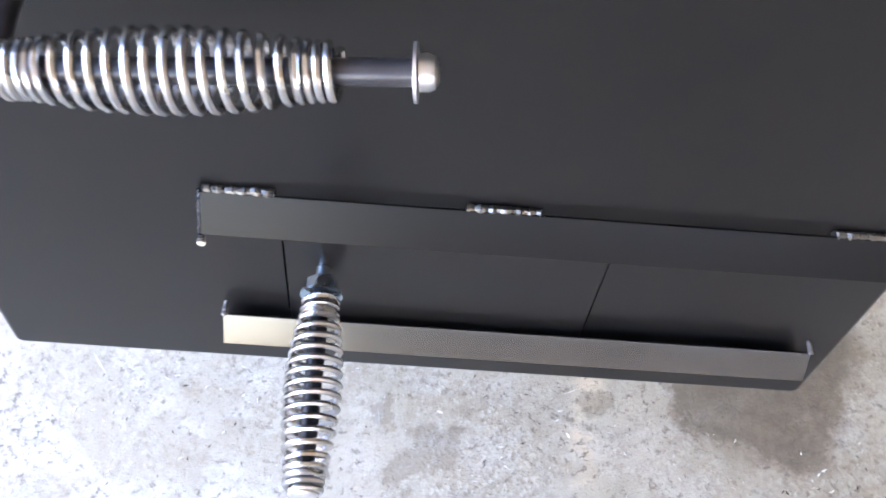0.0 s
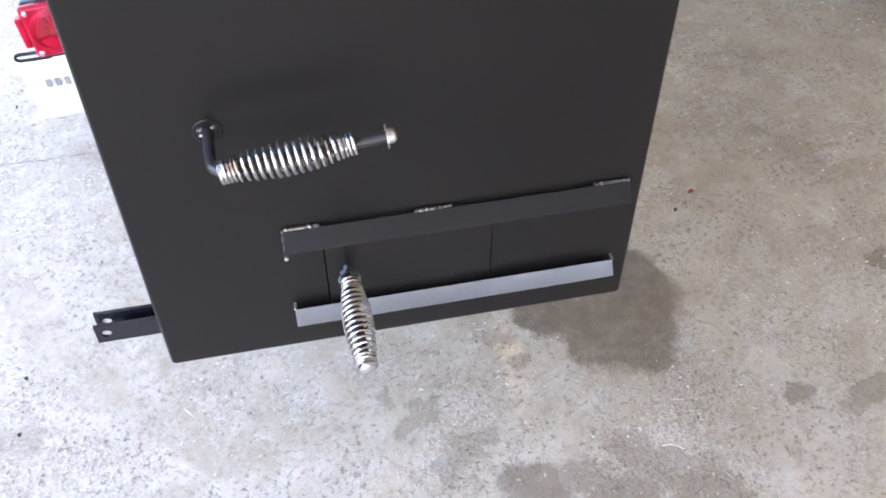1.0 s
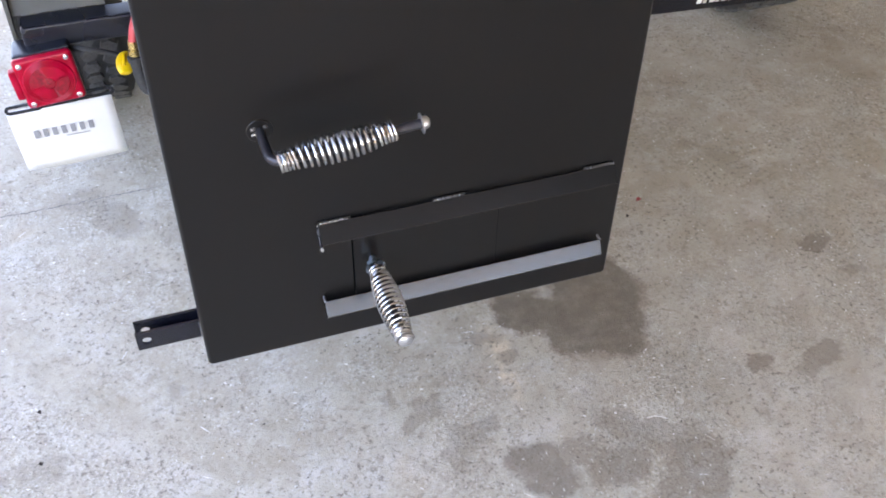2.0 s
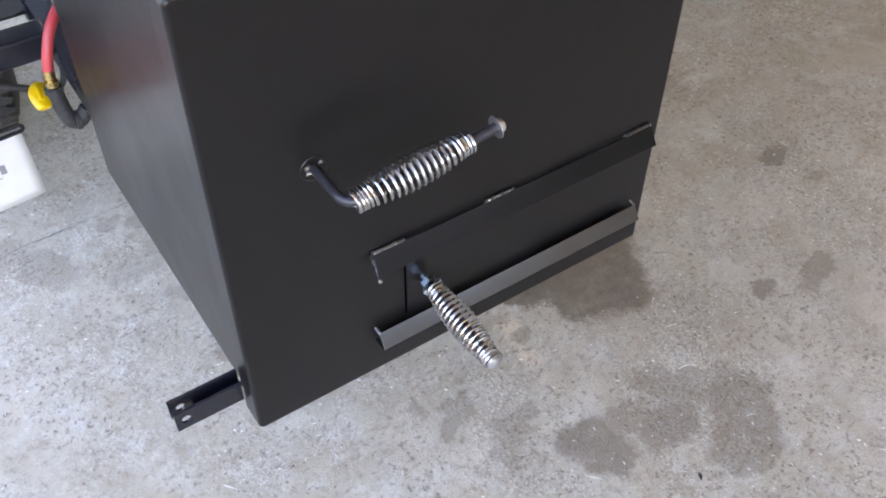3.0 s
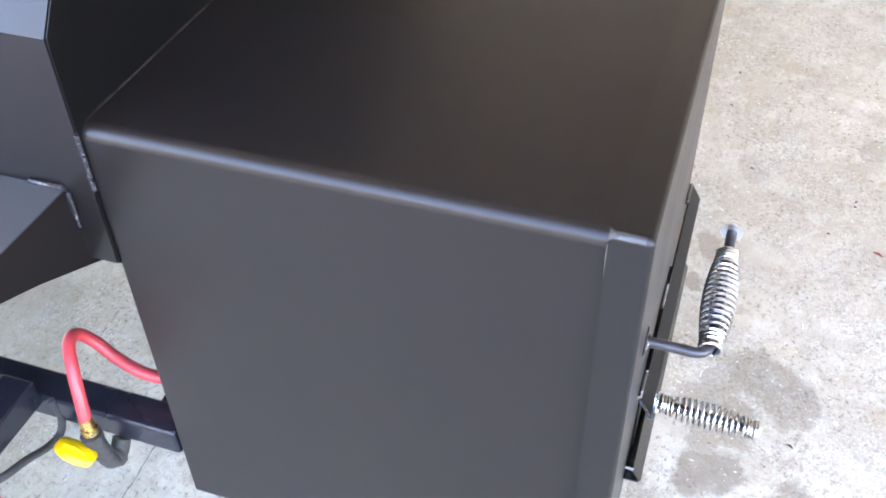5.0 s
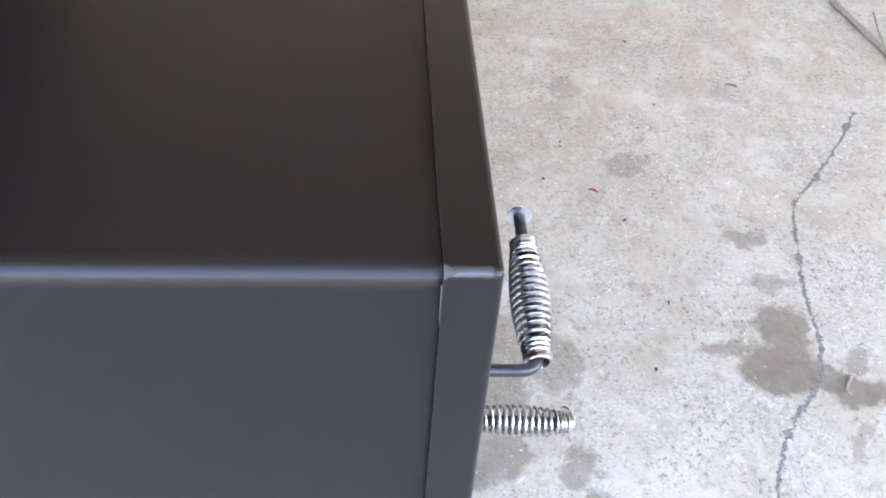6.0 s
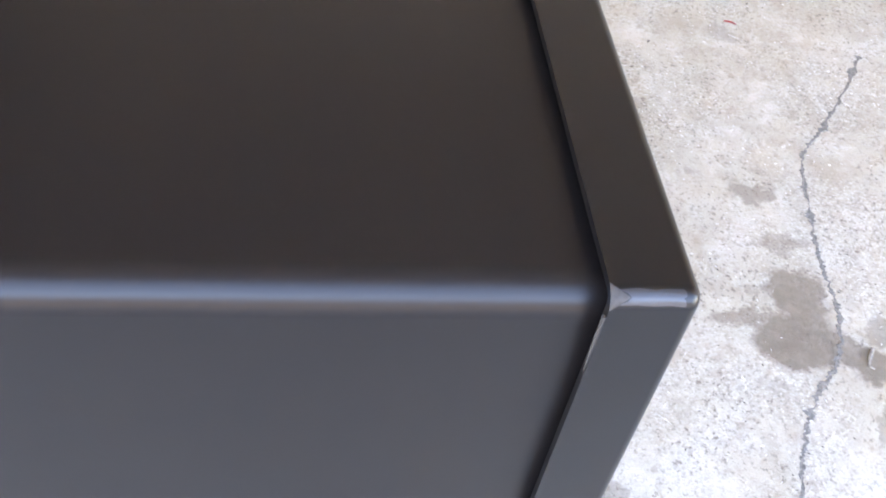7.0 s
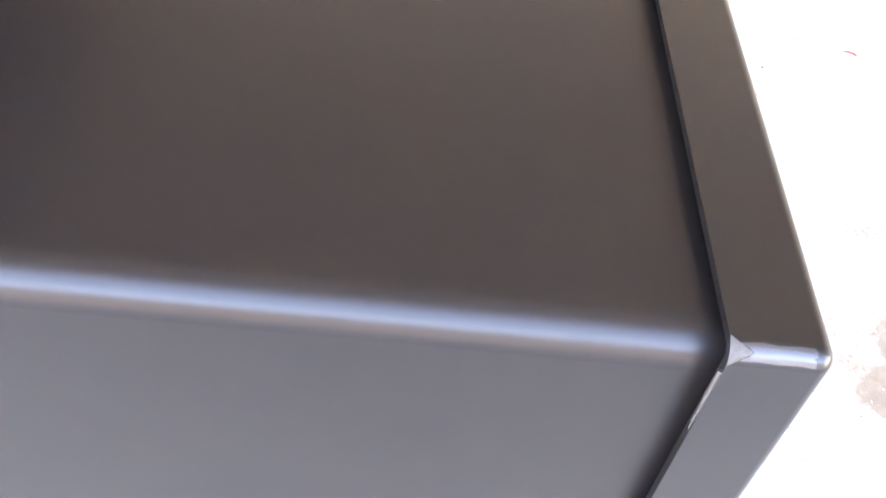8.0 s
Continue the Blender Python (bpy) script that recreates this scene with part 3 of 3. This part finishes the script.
# added darker, duller sheet: holds down the floor's reflection on the chamber end
part("dark_end_cover", sheet([(0.551 + (x - 0.551) * 0.998, 0.5385, z) for x, z in CH], 0.001), PAINT_STRIP, chamber)
part("seam_weld", weld_bead((0.0035, 0.5395, 0.832), (0.0035, 0.5395, 0.900), 0.0030, 70, 10), FRAME_PAINT, chamber)
part("top_seam_weld", weld_bead((0.02, 0.539, 0.9055), (0.60, 0.539, 0.9055), 0.0025, 71, 16), PAINT, chamber)

shelf = thing("side_shelf", "black painted sheet steel shelf with a folded front edge", "shelf")
part("shelf_top", block((-0.34, 0.573, 0.825), (0.0, 1.5, 0.829), 0.001), SHELF_PAINT, shelf)
part("front_lip", sheet([(-0.34, 0.572, 0.8275), (0.04, 0.572, 0.8285), (0.04, 0.572, 0.708), (0.028, 0.572, 0.713), (-0.073, 0.572, 0.764), (-0.175, 0.572, 0.808), (-0.22, 0.572, 0.8255)], -0.004), PAINT, shelf)
part("shelf_weld", weld_bead((-0.001, 0.573, 0.8305), (-0.001, 0.612, 0.8305), 0.0034, 72, 5), FRAME_PAINT, shelf)
part("lip_weld", weld_bead((-0.001, 0.570, 0.829), (-0.001, 0.570, 0.782), 0.0030, 75, 6), FRAME_PAINT, shelf)

frame_thing = thing("trailer_frame", "gloss black painted steel tube trailer frame", "trailer frame")
part("side_rail", block((0.019, 0.556, 0.368), (0.067, 2.6, 0.413), 0.007, 4), FRAME_PAINT, frame_thing)
part("rear_crossbar", block((0.062, 0.558, 0.3685), (0.90, 0.606, 0.4125), 0.006, 4), FRAME_PAINT, frame_thing)
part("gusset_plate", sheet([(0.070, 0.60, 0.693), (0.070, 1.0, 0.4128), (0.070, 1.4, 0.4128), (0.070, 1.4, 0.735), (0.070, 0.60, 0.735)], 0.006), FRAME_PAINT, frame_thing)
part("cross_member", block((-0.200, 0.762, 0.397), (0.021, 0.812, 0.443), 0.005, 3), FRAME_PAINT, frame_thing)
part("frame_weld", weld_bead((-0.195, 0.7605, 0.3985), (-0.135, 0.7605, 0.3985), 0.003, 73, 14), WELD, frame_thing)
part("fender_bracket", block((-0.050, 0.90, 0.402), (0.021, 1.55, 0.407), 0.001), FRAME_PAINT, frame_thing)
bumper = part("bumper_plate", sheet([(0.66, 0.80, 0.250), (1.622, 0.80, 0.2065), (1.622, 0.80, 0.335), (0.66, 0.80, 0.378)], 0.03, 0.003), FRAME_PAINT, frame_thing, "black rear bumper plate with white lettering")


def lettering(x0, x1, z0, tall, y, count, parent):
    """A row of bold slanted bars, some taller than the others, along the plate's sloping lower edge."""
    rng = random.Random(8)
    step = (x1 - x0) / count
    for k in range(count):
        x, z, h = x0 + k * step, z0 - 0.045 * k * step, tall * rng.choice((0.68, 0.72, 1.0))
        w = step * rng.choice((0.55, 0.82, 0.86))
        part("lettering_bar", sheet([(x, y - 0.001, z), (x + w, y - 0.001, z), (x + w + 0.2 * h, y - 0.001, z + h), (x + 0.2 * h, y - 0.001, z + h)], 0.0015, 0.0003), WHITE_PAINT, parent, "white painted lettering")


lettering(1.245, 1.555, 0.2395, 0.036, 0.80, 18, bumper)

fender = thing("fender", "dull grey painted sheet steel trailer fender", "fender")
part("rear_slope", sheet([(-0.212, 0.813, 0.443), (-0.048, 0.813, 0.443), (-0.048, 0.93, 0.66), (-0.212, 0.93, 0.66)], 0.004), FENDER, fender)
part("fender_top", sheet([(-0.212, 0.93, 0.66), (-0.048, 0.93, 0.66), (-0.048, 1.6, 0.70), (-0.212, 1.6, 0.70)], 0.004), FENDER, fender)

part("outer_flange", block((-0.220, 0.80, 0.37), (-0.212, 0.95, 0.66), 0.002), FENDER, fender)


def wheel(x, y, label):
    w = thing("wheel", label, "wheel", "trailer wheels")
    c = Vector((x, y, 0.30))
    R, half = 0.30, 0.10
    prof = [(-half, 0.20), (-half - 0.008, 0.25), (-half + 0.006, 0.285), (-half + 0.02, 0.297), (half - 0.02, 0.297), (half - 0.006, 0.285), (half + 0.008, 0.25), (half, 0.20), (half - 0.02, 0.19), (-half + 0.02, 0.19)]
    bm = bmesh.new()
    rings = []
    for k in range(64):
        a = k * math.tau / 64
        rings.append([bm.verts.new(c + Vector((d, math.cos(a) * r, math.sin(a) * r))) for d, r in prof])
    for r0, r1 in zip(rings, rings[1:] + rings[:1]):
        for i in range(len(prof)):
            j = (i + 1) % len(prof)
            bm.faces.new((r0[i], r0[j], r1[j], r1[i]))
    tyre = part("tyre", bm, RUBBER, w, "black tyre with blocky tread")
    hexagon = bmesh.new()
    foot = [(-0.0185, -0.010), (0.004, -0.0165), (0.0185, -0.008), (0.0185, 0.010), (-0.004, 0.0165), (-0.0185, 0.008)]
    low = [hexagon.verts.new((u, v, -0.006)) for u, v in foot]
    top = [hexagon.verts.new((u * 0.88, v * 0.88, 0.0065)) for u, v in foot]
    hexagon.faces.new(top)
    for k in range(6):
        hexagon.faces.new((low[k], low[(k + 1) % 6], top[(k + 1) % 6], top[k]))
    bmesh.ops.recalc_face_normals(hexagon, faces=hexagon.faces)
    tread = bpy.data.meshes.new("tread_block")
    hexagon.to_mesh(tread)
    hexagon.free()
    tread.materials.append(TREAD)
    for k in range(52):
        for i, d in enumerate((-0.066, -0.022, 0.022, 0.066)):
            ob = tagged(new("tread_block", tread))
            ob.parent = tyre
            turn = (k + 0.5 + 0.5 * (i % 2)) * math.tau / 52
            ob.matrix_basis = Matrix.Translation(c) @ Matrix.Rotation(turn, 4, "X") @ Matrix.Translation((d, 0, 0.297)) @ Matrix.Rotation(0.35 * (-1) ** i, 4, "Z")
    part("rim", lathe(c - Vector((0.08, 0, 0)), (1, 0, 0), [(0, 0.195), (0.01, 0.18), (0.05, 0.16), (0.07, 0.05), (0.07, 0.0)], 32), RIM, w)
    return w


wheel(-0.130, 1.27, "black rubber trailer tyre under the fender")
wheel(1.62, 1.195, "black rubber trailer tyre behind the bumper plate")

lamp = thing("tail_light", "square red trailer tail light under the frame", "tail light")


def tail_light():
    """Built round its own middle, facing -y, then hung slightly askew under the cross member."""
    part("housing", block((-0.051, 0.018, -0.050), (0.051, 0.080, 0.052), 0.006, 2), FRAME_PAINT, lamp, "black lamp housing")
    lens = part("lens", block((-0.0525, 0.0, -0.0515), (0.0525, 0.018, 0.0515), 0.0075, 4), RED_LENS, lamp, "translucent red plastic lens")
    # the round optic: a low dome with fine concentric ridges
    profile = [(0.0, 0.0465), (0.0035, 0.0455)]
    for k in range(11):
        r = 0.0435 - 0.0030 * k
        profile += [(0.0048 + 0.00030 * k, r), (0.0040 + 0.00030 * k, r - 0.0014)]
    profile += [(0.0080, 0.009), (0.0078, 0.0)]
    part("round_lens", lathe((0, 0.0012, 0), (0, -1, 0), profile, 48), RED_LENS, lens)
    # moulded wedges that throw the light up and down
    for turn, lean in ((20, 0.0016), (110, 0.0004), (200, 0.0016), (290, 0.0004)):
        bm = bmesh.new()
        rim = [(math.cos(radians(turn + 80 * k / 8)), math.sin(radians(turn + 80 * k / 8))) for k in range(9)]
        low = [bm.verts.new((c * 0.034, -0.0062, z * 0.034)) for c, z in rim]
        top = [bm.verts.new((c * 0.011, -0.0078 - lean, z * 0.011)) for c, z in rim]
        for k in range(8):
            bm.faces.new((low[k], low[k + 1], top[k + 1], top[k]))
        # every other wedge is darker red: the prisms' bright and dim sides painted in
        part("lens_wedge", bm, RED_LENS if lean > 0.001 else DEEP_RED, lens)
    part("lens_bullseye", lathe((-0.002, -0.0066, -0.001), (0, -1, 0), [(0, 0.0125), (0.0012, 0.0115), (0.0020, 0.009), (0.0014, 0.006), (0.0024, 0.003), (0.0026, 0.0)], 30), DEEP_RED, lens, "darker red middle of the lens")
    part("side_marker", block((-0.0645, 0.004, -0.030), (-0.0515, 0.021, 0.030), 0.003), RED_LENS, lamp, "red side marker")
    for x in (-0.0415, 0.0415):
        for z in (-0.0405, 0.0405):
            screw = part("screw", lathe((x, 0.0005, z), (0, -1, 0), [(0, 0.0052), (0.0018, 0.0049), (0.0026, 0.0036), (0.0028, 0.0)], 14), ZINC, lamp)
            part("screw_slot", block((x - 0.0032, -0.0026, z - 0.0005), (x + 0.0032, -0.0021, z + 0.0005)), RUBBER, screw)
    lamp.matrix_basis = pose(-0.1715, 0.7155, 0.3575, 0, -4.6, 0)


tail_light()


def slotted_strap(x0, x1, zc, h):
    """A flat bar with rounded ends and a long slot in it."""
    bm = bmesh.new()

    def rounded(grow):
        r = h / 2 + grow
        out = []
        for k in range(9):
            a = math.pi / 2 + k * math.pi / 8
            out.append((x0 + h / 2 + r * math.cos(a), zc + r * math.sin(a)))
        for k in range(9):
            a = -math.pi / 2 + k * math.pi / 8
            out.append((x1 - h / 2 + r * math.cos(a), zc + r * math.sin(a)))
        return out

    rings = []
    for y in (-0.0015, 0.0015):
        rings.append([[bm.verts.new((x, y, z)) for x, z in rounded(g)] for g in (0.0, -h * 0.30)])
    n = len(rings[0][0])
    for k in range(n):
        j = (k + 1) % n
        (fo, fi), (bo, bi) = rings
        for q in ((fo[k], fo[j], fi[j], fi[k]), (bo[k], bo[j], bi[j], bi[k]), (fo[k], fo[j], bo[j], bo[k]), (fi[k], fi[j], bi[j], bi[k])):
            bm.faces.new(q)
    return bm


strap = thing("plate_strap", "black slotted steel strap bolted under the tail light", "strap")
part("slotted_end", slotted_strap(-0.099, -0.030, -0.002, 0.019), FRAME_PAINT, strap)
part("slotted_end", slotted_strap(0.030, 0.103, 0.001, 0.019), FRAME_PAINT, strap)
part("middle_bar", block((-0.034, -0.0015, -0.009), (0.034, 0.0015, 0.009), 0.0005), FRAME_PAINT, strap)
strap.matrix_basis = pose(-0.1690, 0.7445, 0.2955, 0, -2.5, 0)

card = thing("number_card", "white card with printed number bars hung under the tail light", "number card")


def card_sheet():
    """A stiff sheet with a slight bow and a backward curl at its foot."""
    bm = bmesh.new()
    nx, nz = 10, 8
    grid = [[bm.verts.new((-0.097 + 0.194 * i / nx, -0.004 * math.sin(i / nx * 3) + 0.012 * (j / nz) ** 2, -0.152 * j / nz)) for i in range(nx + 1)] for j in range(nz + 1)]
    for j in range(nz):
        for i in range(nx):
            bm.faces.new((grid[j][i], grid[j][i + 1], grid[j + 1][i + 1], grid[j + 1][i]))
    return bm


sheet_ob = part("card_sheet", card_sheet(), CARD, card)
sol = sheet_ob.modifiers.new("thickness", "SOLIDIFY")
sol.thickness = 0.0012
for k in range(7):
    x = -0.061 + k * 0.0170
    part("number_bar", block((x, -0.0052, -0.0685), (x + 0.0095, -0.0044, -0.0510)), INK, card, "dark printed bar")
part("small_bar", block((-0.005, -0.0046, -0.0765), (0.040, -0.0038, -0.0745)), FAINT_INK, card, "faint small print bar")
card.matrix_basis = pose(-0.1710, 0.7490, 0.2900, 0, -2.0, 0)

hose = thing("gas_hose", "red rubber gas hose with brass fitting", "hose")
part("hose_tube", tube(smooth_line([(-0.0125, 0.6605, 0.440), (-0.004, 0.665, 0.470), (0.014, 0.678, 0.502), (0.040, 0.696, 0.5195), (0.062, 0.700, 0.512), (0.073, 0.688, 0.490), (0.073, 0.665, 0.470), (0.070, 0.632, 0.457), (0.073, 0.600, 0.450), (0.085, 0.545, 0.445)], 8), 0.0085, 14), RED_HOSE, hose)
part("brass_ferrule", lathe((-0.0125, 0.6605, 0.445), (-0.03, -0.05, -1), [(0, 0.0088), (0.012, 0.0095), (0.013, 0.0085), (0.016, 0.0085), (0.017, 0.0110), (0.027, 0.0110), (0.028, 0.0085), (0.036, 0.0075)], 12), BRASS, hose, "brass hose fitting")

valve = thing("gas_valve", "black pipe elbow valve with yellow handle on the frame", "valve")
part("elbow", tube(smooth_line([(-0.0135, 0.659, 0.413), (-0.0115, 0.656, 0.380), (-0.006, 0.653, 0.352), (0.008, 0.652, 0.345), (0.024, 0.652, 0.362)], 6), 0.0125, 16), RUBBER, valve, "black pipe elbow")
part("collar", lathe((-0.0140, 0.6595, 0.416), (0.05, -0.03, -1), [(0, 0.012), (0.001, 0.0145), (0.012, 0.0145), (0.013, 0.0125)], 8), RUBBER, valve)
part("elbow_collar", lathe((0.000, 0.6525, 0.3465), (1, 0, -0.1), [(0, 0.0125), (0.001, 0.0160), (0.008, 0.0160), (0.010, 0.0130)], 18), RUBBER, valve)
handle = bmesh.new()
tube(smooth_line([(-0.0295, 0.7035, 0.4005), (-0.0325, 0.690, 0.398), (-0.0335, 0.676, 0.396), (-0.0345, 0.662, 0.391), (-0.0355, 0.648, 0.387)], 4), lambda u: 0.0072 + 0.0060 * math.sin(math.pi * u) ** 0.6, 14, handle)
bmesh.ops.scale(handle, vec=(1.25, 1, 0.65), space=Matrix.Translation((0.0335, 0, -0.394)), verts=handle.verts)
tube([(-0.033, 0.690, 0.4035), (-0.034, 0.672, 0.4035), (-0.0355, 0.658, 0.398)], 0.0035, 8, handle)
tube([(-0.0335, 0.674, 0.395), (-0.0115, 0.662, 0.393)], 0.005, 8, handle)
part("valve_handle", handle, YELLOW, valve, "yellow plastic lever")

cable = thing("lamp_cable", "black lamp cable under the frame", "cable")
part("cable_sheath", tube(smooth_line([(-0.140, 0.775, 0.392), (-0.118, 0.756, 0.395), (-0.092, 0.740, 0.394), (-0.058, 0.738, 0.382), (-0.018, 0.741, 0.358), (0.009, 0.742, 0.354), (0.021, 0.742, 0.378), (0.019, 0.745, 0.412)], 8), 0.0055, 10), RUBBER, cable)


# ---- crack, joint and litter on the slab ----
def ribbon(points, width, seed, name, material, label, height=0.0012):
    """A thin ragged line on the slab, wide in some places and almost closed in others."""
    rng = random.Random(seed)
    line = smooth_line([(x, y, 0) for x, y in points], 40)
    bm = bmesh.new()
    prev = None
    drift = 0.0
    for i, p in enumerate(line):
        q = line[min(i + 1, len(line) - 1)] - line[max(i - 1, 0)]
        side = Vector((-q.y, q.x, 0)).normalized()
        drift = drift * 0.7 + rng.uniform(-0.0020, 0.0020)
        wide = 0.12 + 1.5 * max(0.0, noise.noise((i * 0.09, seed, 0.0)) + 0.38)
        lo, hi = (width * wide * rng.uniform(0.25, 1.6) for _ in (0, 1))
        c = p + side * drift
        pair = [bm.verts.new(c + side * d + Vector((0, 0, h))) for d, h in ((-lo * 1.3, -0.001), (-lo, height), (hi, height), (hi * 1.3, -0.001))]
        if prev:
            for k in range(3):
                bm.faces.new((prev[k], prev[k + 1], pair[k + 1], pair[k]))
        prev = pair
    return tagged(part(name, bm, material), label, "crack", kind="structure")


ribbon([(1.46, -1.092), (1.428, -1.070), (1.288, -0.975), (1.174, -0.878), (1.103, -0.827), (0.967, -0.792), (0.870, -0.770), (0.792, -0.762), (0.708, -0.752), (0.628, -0.717), (0.585, -0.679), (0.524, -0.632), (0.476, -0.604), (0.400, -0.574), (0.2, -0.525)], 0.0046, 5, "slab_crack", CRACK, "dark jagged crack in the concrete slab")


ribbon([(-1.2, 0.76), (-0.8, 0.785), (-0.37, 0.802), (-0.23, 0.803), (-0.1, 0.806), (0.3, 0.82)], 0.0009, 9, "hairline_crack", CRACK, "hairline crack in the pale concrete slab", 0.0008)


def sprig(points, radius, name, material, label, category):
    line = smooth_line(points, 6)
    ob = part(name, tube(line, lambda u: radius * (1 - 0.5 * u), 7), material)
    return tagged(ob, label, category)


twig = sprig([(2.3, -1.165, 0.006), (1.90, -1.243, 0.006), (1.64, -1.294, 0.007), (1.51, -1.320, 0.006), (1.22, -1.375, 0.005)], 0.0068, "dry_twig", TWIG, "long dry twig lying on the concrete", "twig")
for a, b, size in (((1.735, -1.277, 0.008), (1.92, -1.315, 0.012), 0.0028), ((1.705, -1.277, 0.008), (1.660, -1.267, 0.006), 0.0034), ((1.62, -1.291, 0.008), (1.98, -1.216, 0.008), 0.0044)):
    part("shoot", tube(smooth_line([a, ((a[0] + b[0]) / 2, (a[1] + b[1]) / 2 + 0.003, 0.010), b], 5), size, 6), TWIG, twig)
sprig([(0.648, -0.785, 0.003), (0.632, -0.774, 0.003), (0.616, -0.766, 0.003), (0.608, -0.772, 0.003)], 0.0032, "curled_leaf_stem", TWIG, "short curled tan stem on a damp stain", "twig")
sprig([(0.696, -0.086, 0.0015), (0.7115, -0.088, 0.003), (0.7295, -0.0985, 0.0015)], 0.0012, "straw", PALE, "pale dry straw on the concrete", "straw")


def petal(x, y, long, wide, turn, material, name, label, category):
    """A small curled flake lying on the slab."""
    bm = bmesh.new()
    rows = []
    for i in range(7):
        u = i / 6
        half = wide * math.sin(math.pi * (0.08 + 0.84 * u))
        rows.append([bm.verts.new(((u - 0.5) * long, v * half, 0.0012 + 0.0025 * v * v + 0.002 * math.sin(3 * u))) for v in (-1, 0, 1)])
    for r0, r1 in zip(rows, rows[1:]):
        for k in (0, 1):
            bm.faces.new((r0[k], r0[k + 1], r1[k + 1], r1[k]))
    bmesh.ops.solidify(bm, geom=bm.faces[:], thickness=0.0006)
    bmesh.ops.transform(bm, matrix=pose(x, y, 0.0008, 0, 0, turn), verts=bm.verts)
    return tagged(part(name, bm, material), label, category, "petals on the slab" if material is PETAL else "leaf flakes on the slab")


for x, y, a, b, turn in ((1.151, -0.400, 0.022, 0.004, 60), (1.559, -0.814, 0.030, 0.004, 70), (1.149, -1.052, 0.014, 0.006, 20), (0.953, 0.4445, 0.014, 0.005, 30)):
    petal(x, y, a, b, turn, PETAL, "red_petal", "small red petal fallen on the concrete", "petal")
flake_rng = random.Random(17)
FLAKES = [(0.664, -0.431), (-0.296, 0.249), (0.826, -0.490), (0.905, 0.403), (1.47, -0.60), (1.52, 0.06), (1.64, -0.88), (1.30, -0.35), (-0.37, 0.983), (-0.404, 0.762),
          (-0.297, 0.139), (-0.165, 0.959), (1.80, -0.044), (1.65, -0.185), (1.634, -0.039), (1.748, -0.58), (1.378, -0.115), (1.32, -0.352), (1.188, -0.297), (1.057, -0.45), (0.58, -0.257)]
for x, y in FLAKES:
    petal(x, y, flake_rng.uniform(0.006, 0.014), flake_rng.uniform(0.0022, 0.004), flake_rng.uniform(0, 180), LEAF, "dead_leaf", "small dark dead leaf flake on the concrete", "leaf")


def chips(name, material, count, seed, size, label, flat, thin=(0.15, 0.5)):
    """Loose grit and splinters strewn over the slab."""
    rng = random.Random(seed)
    verts, faces = [], []
    while len(faces) < count * 4:
        x, y = rng.uniform(-1.0, 2.2), rng.uniform(-1.6, 1.6)
        if noise.noise((x * 4.5, y * 4.5, 3.0)) + 0.5 * noise.noise((x * 17.0, y * 17.0, 5.0)) + rng.uniform(-0.28, 0.28) < 0.05:
            continue
        if any(math.hypot(x - sx, y - sy) < 0.9 * sb and rng.random() < 0.85 for sx, sy, sa, sb, turn, strong in SPILL_AND_SHADE_BESIDE_BOX + SPILL_BY_CRACK if strong > 0.75):
            continue
        a, l = rng.uniform(0, math.tau), size * rng.uniform(0.4, 1.6) ** 1.5
        w = l * rng.uniform(*thin)
        c, d = math.cos(a), math.sin(a)
        n = len(verts)
        verts += [(x + c * l, y + d * l, 0), (x - c * l, y - d * l, 0.0002), (x - d * w, y + c * w, 0), (x + d * w * 0.2, y - c * w * 0.2, l * flat)]
        faces += [(n, n + 3, n + 2), (n + 3, n + 1, n + 2), (n, n + 1, n + 3), (n, n + 2, n + 1)]
    me = bpy.data.meshes.new(name)
    me.from_pydata(verts, [], faces)
    me.materials.append(material)
    return tagged(new(name, me), label, "grit", kind="stuff")


chips("pale_chips", PALE, 10000, 11, 0.0022, "pale splinters and chips strewn over the concrete", 0.5)
chips("dark_grit", LEAF, 7000, 12, 0.0018, "dark grit strewn over the concrete", 0.5)
chips("pale_fibres", PALE, 420, 13, 0.0085, "thin pale fibres and scratches strewn over the concrete", 0.06, (0.05, 0.09))
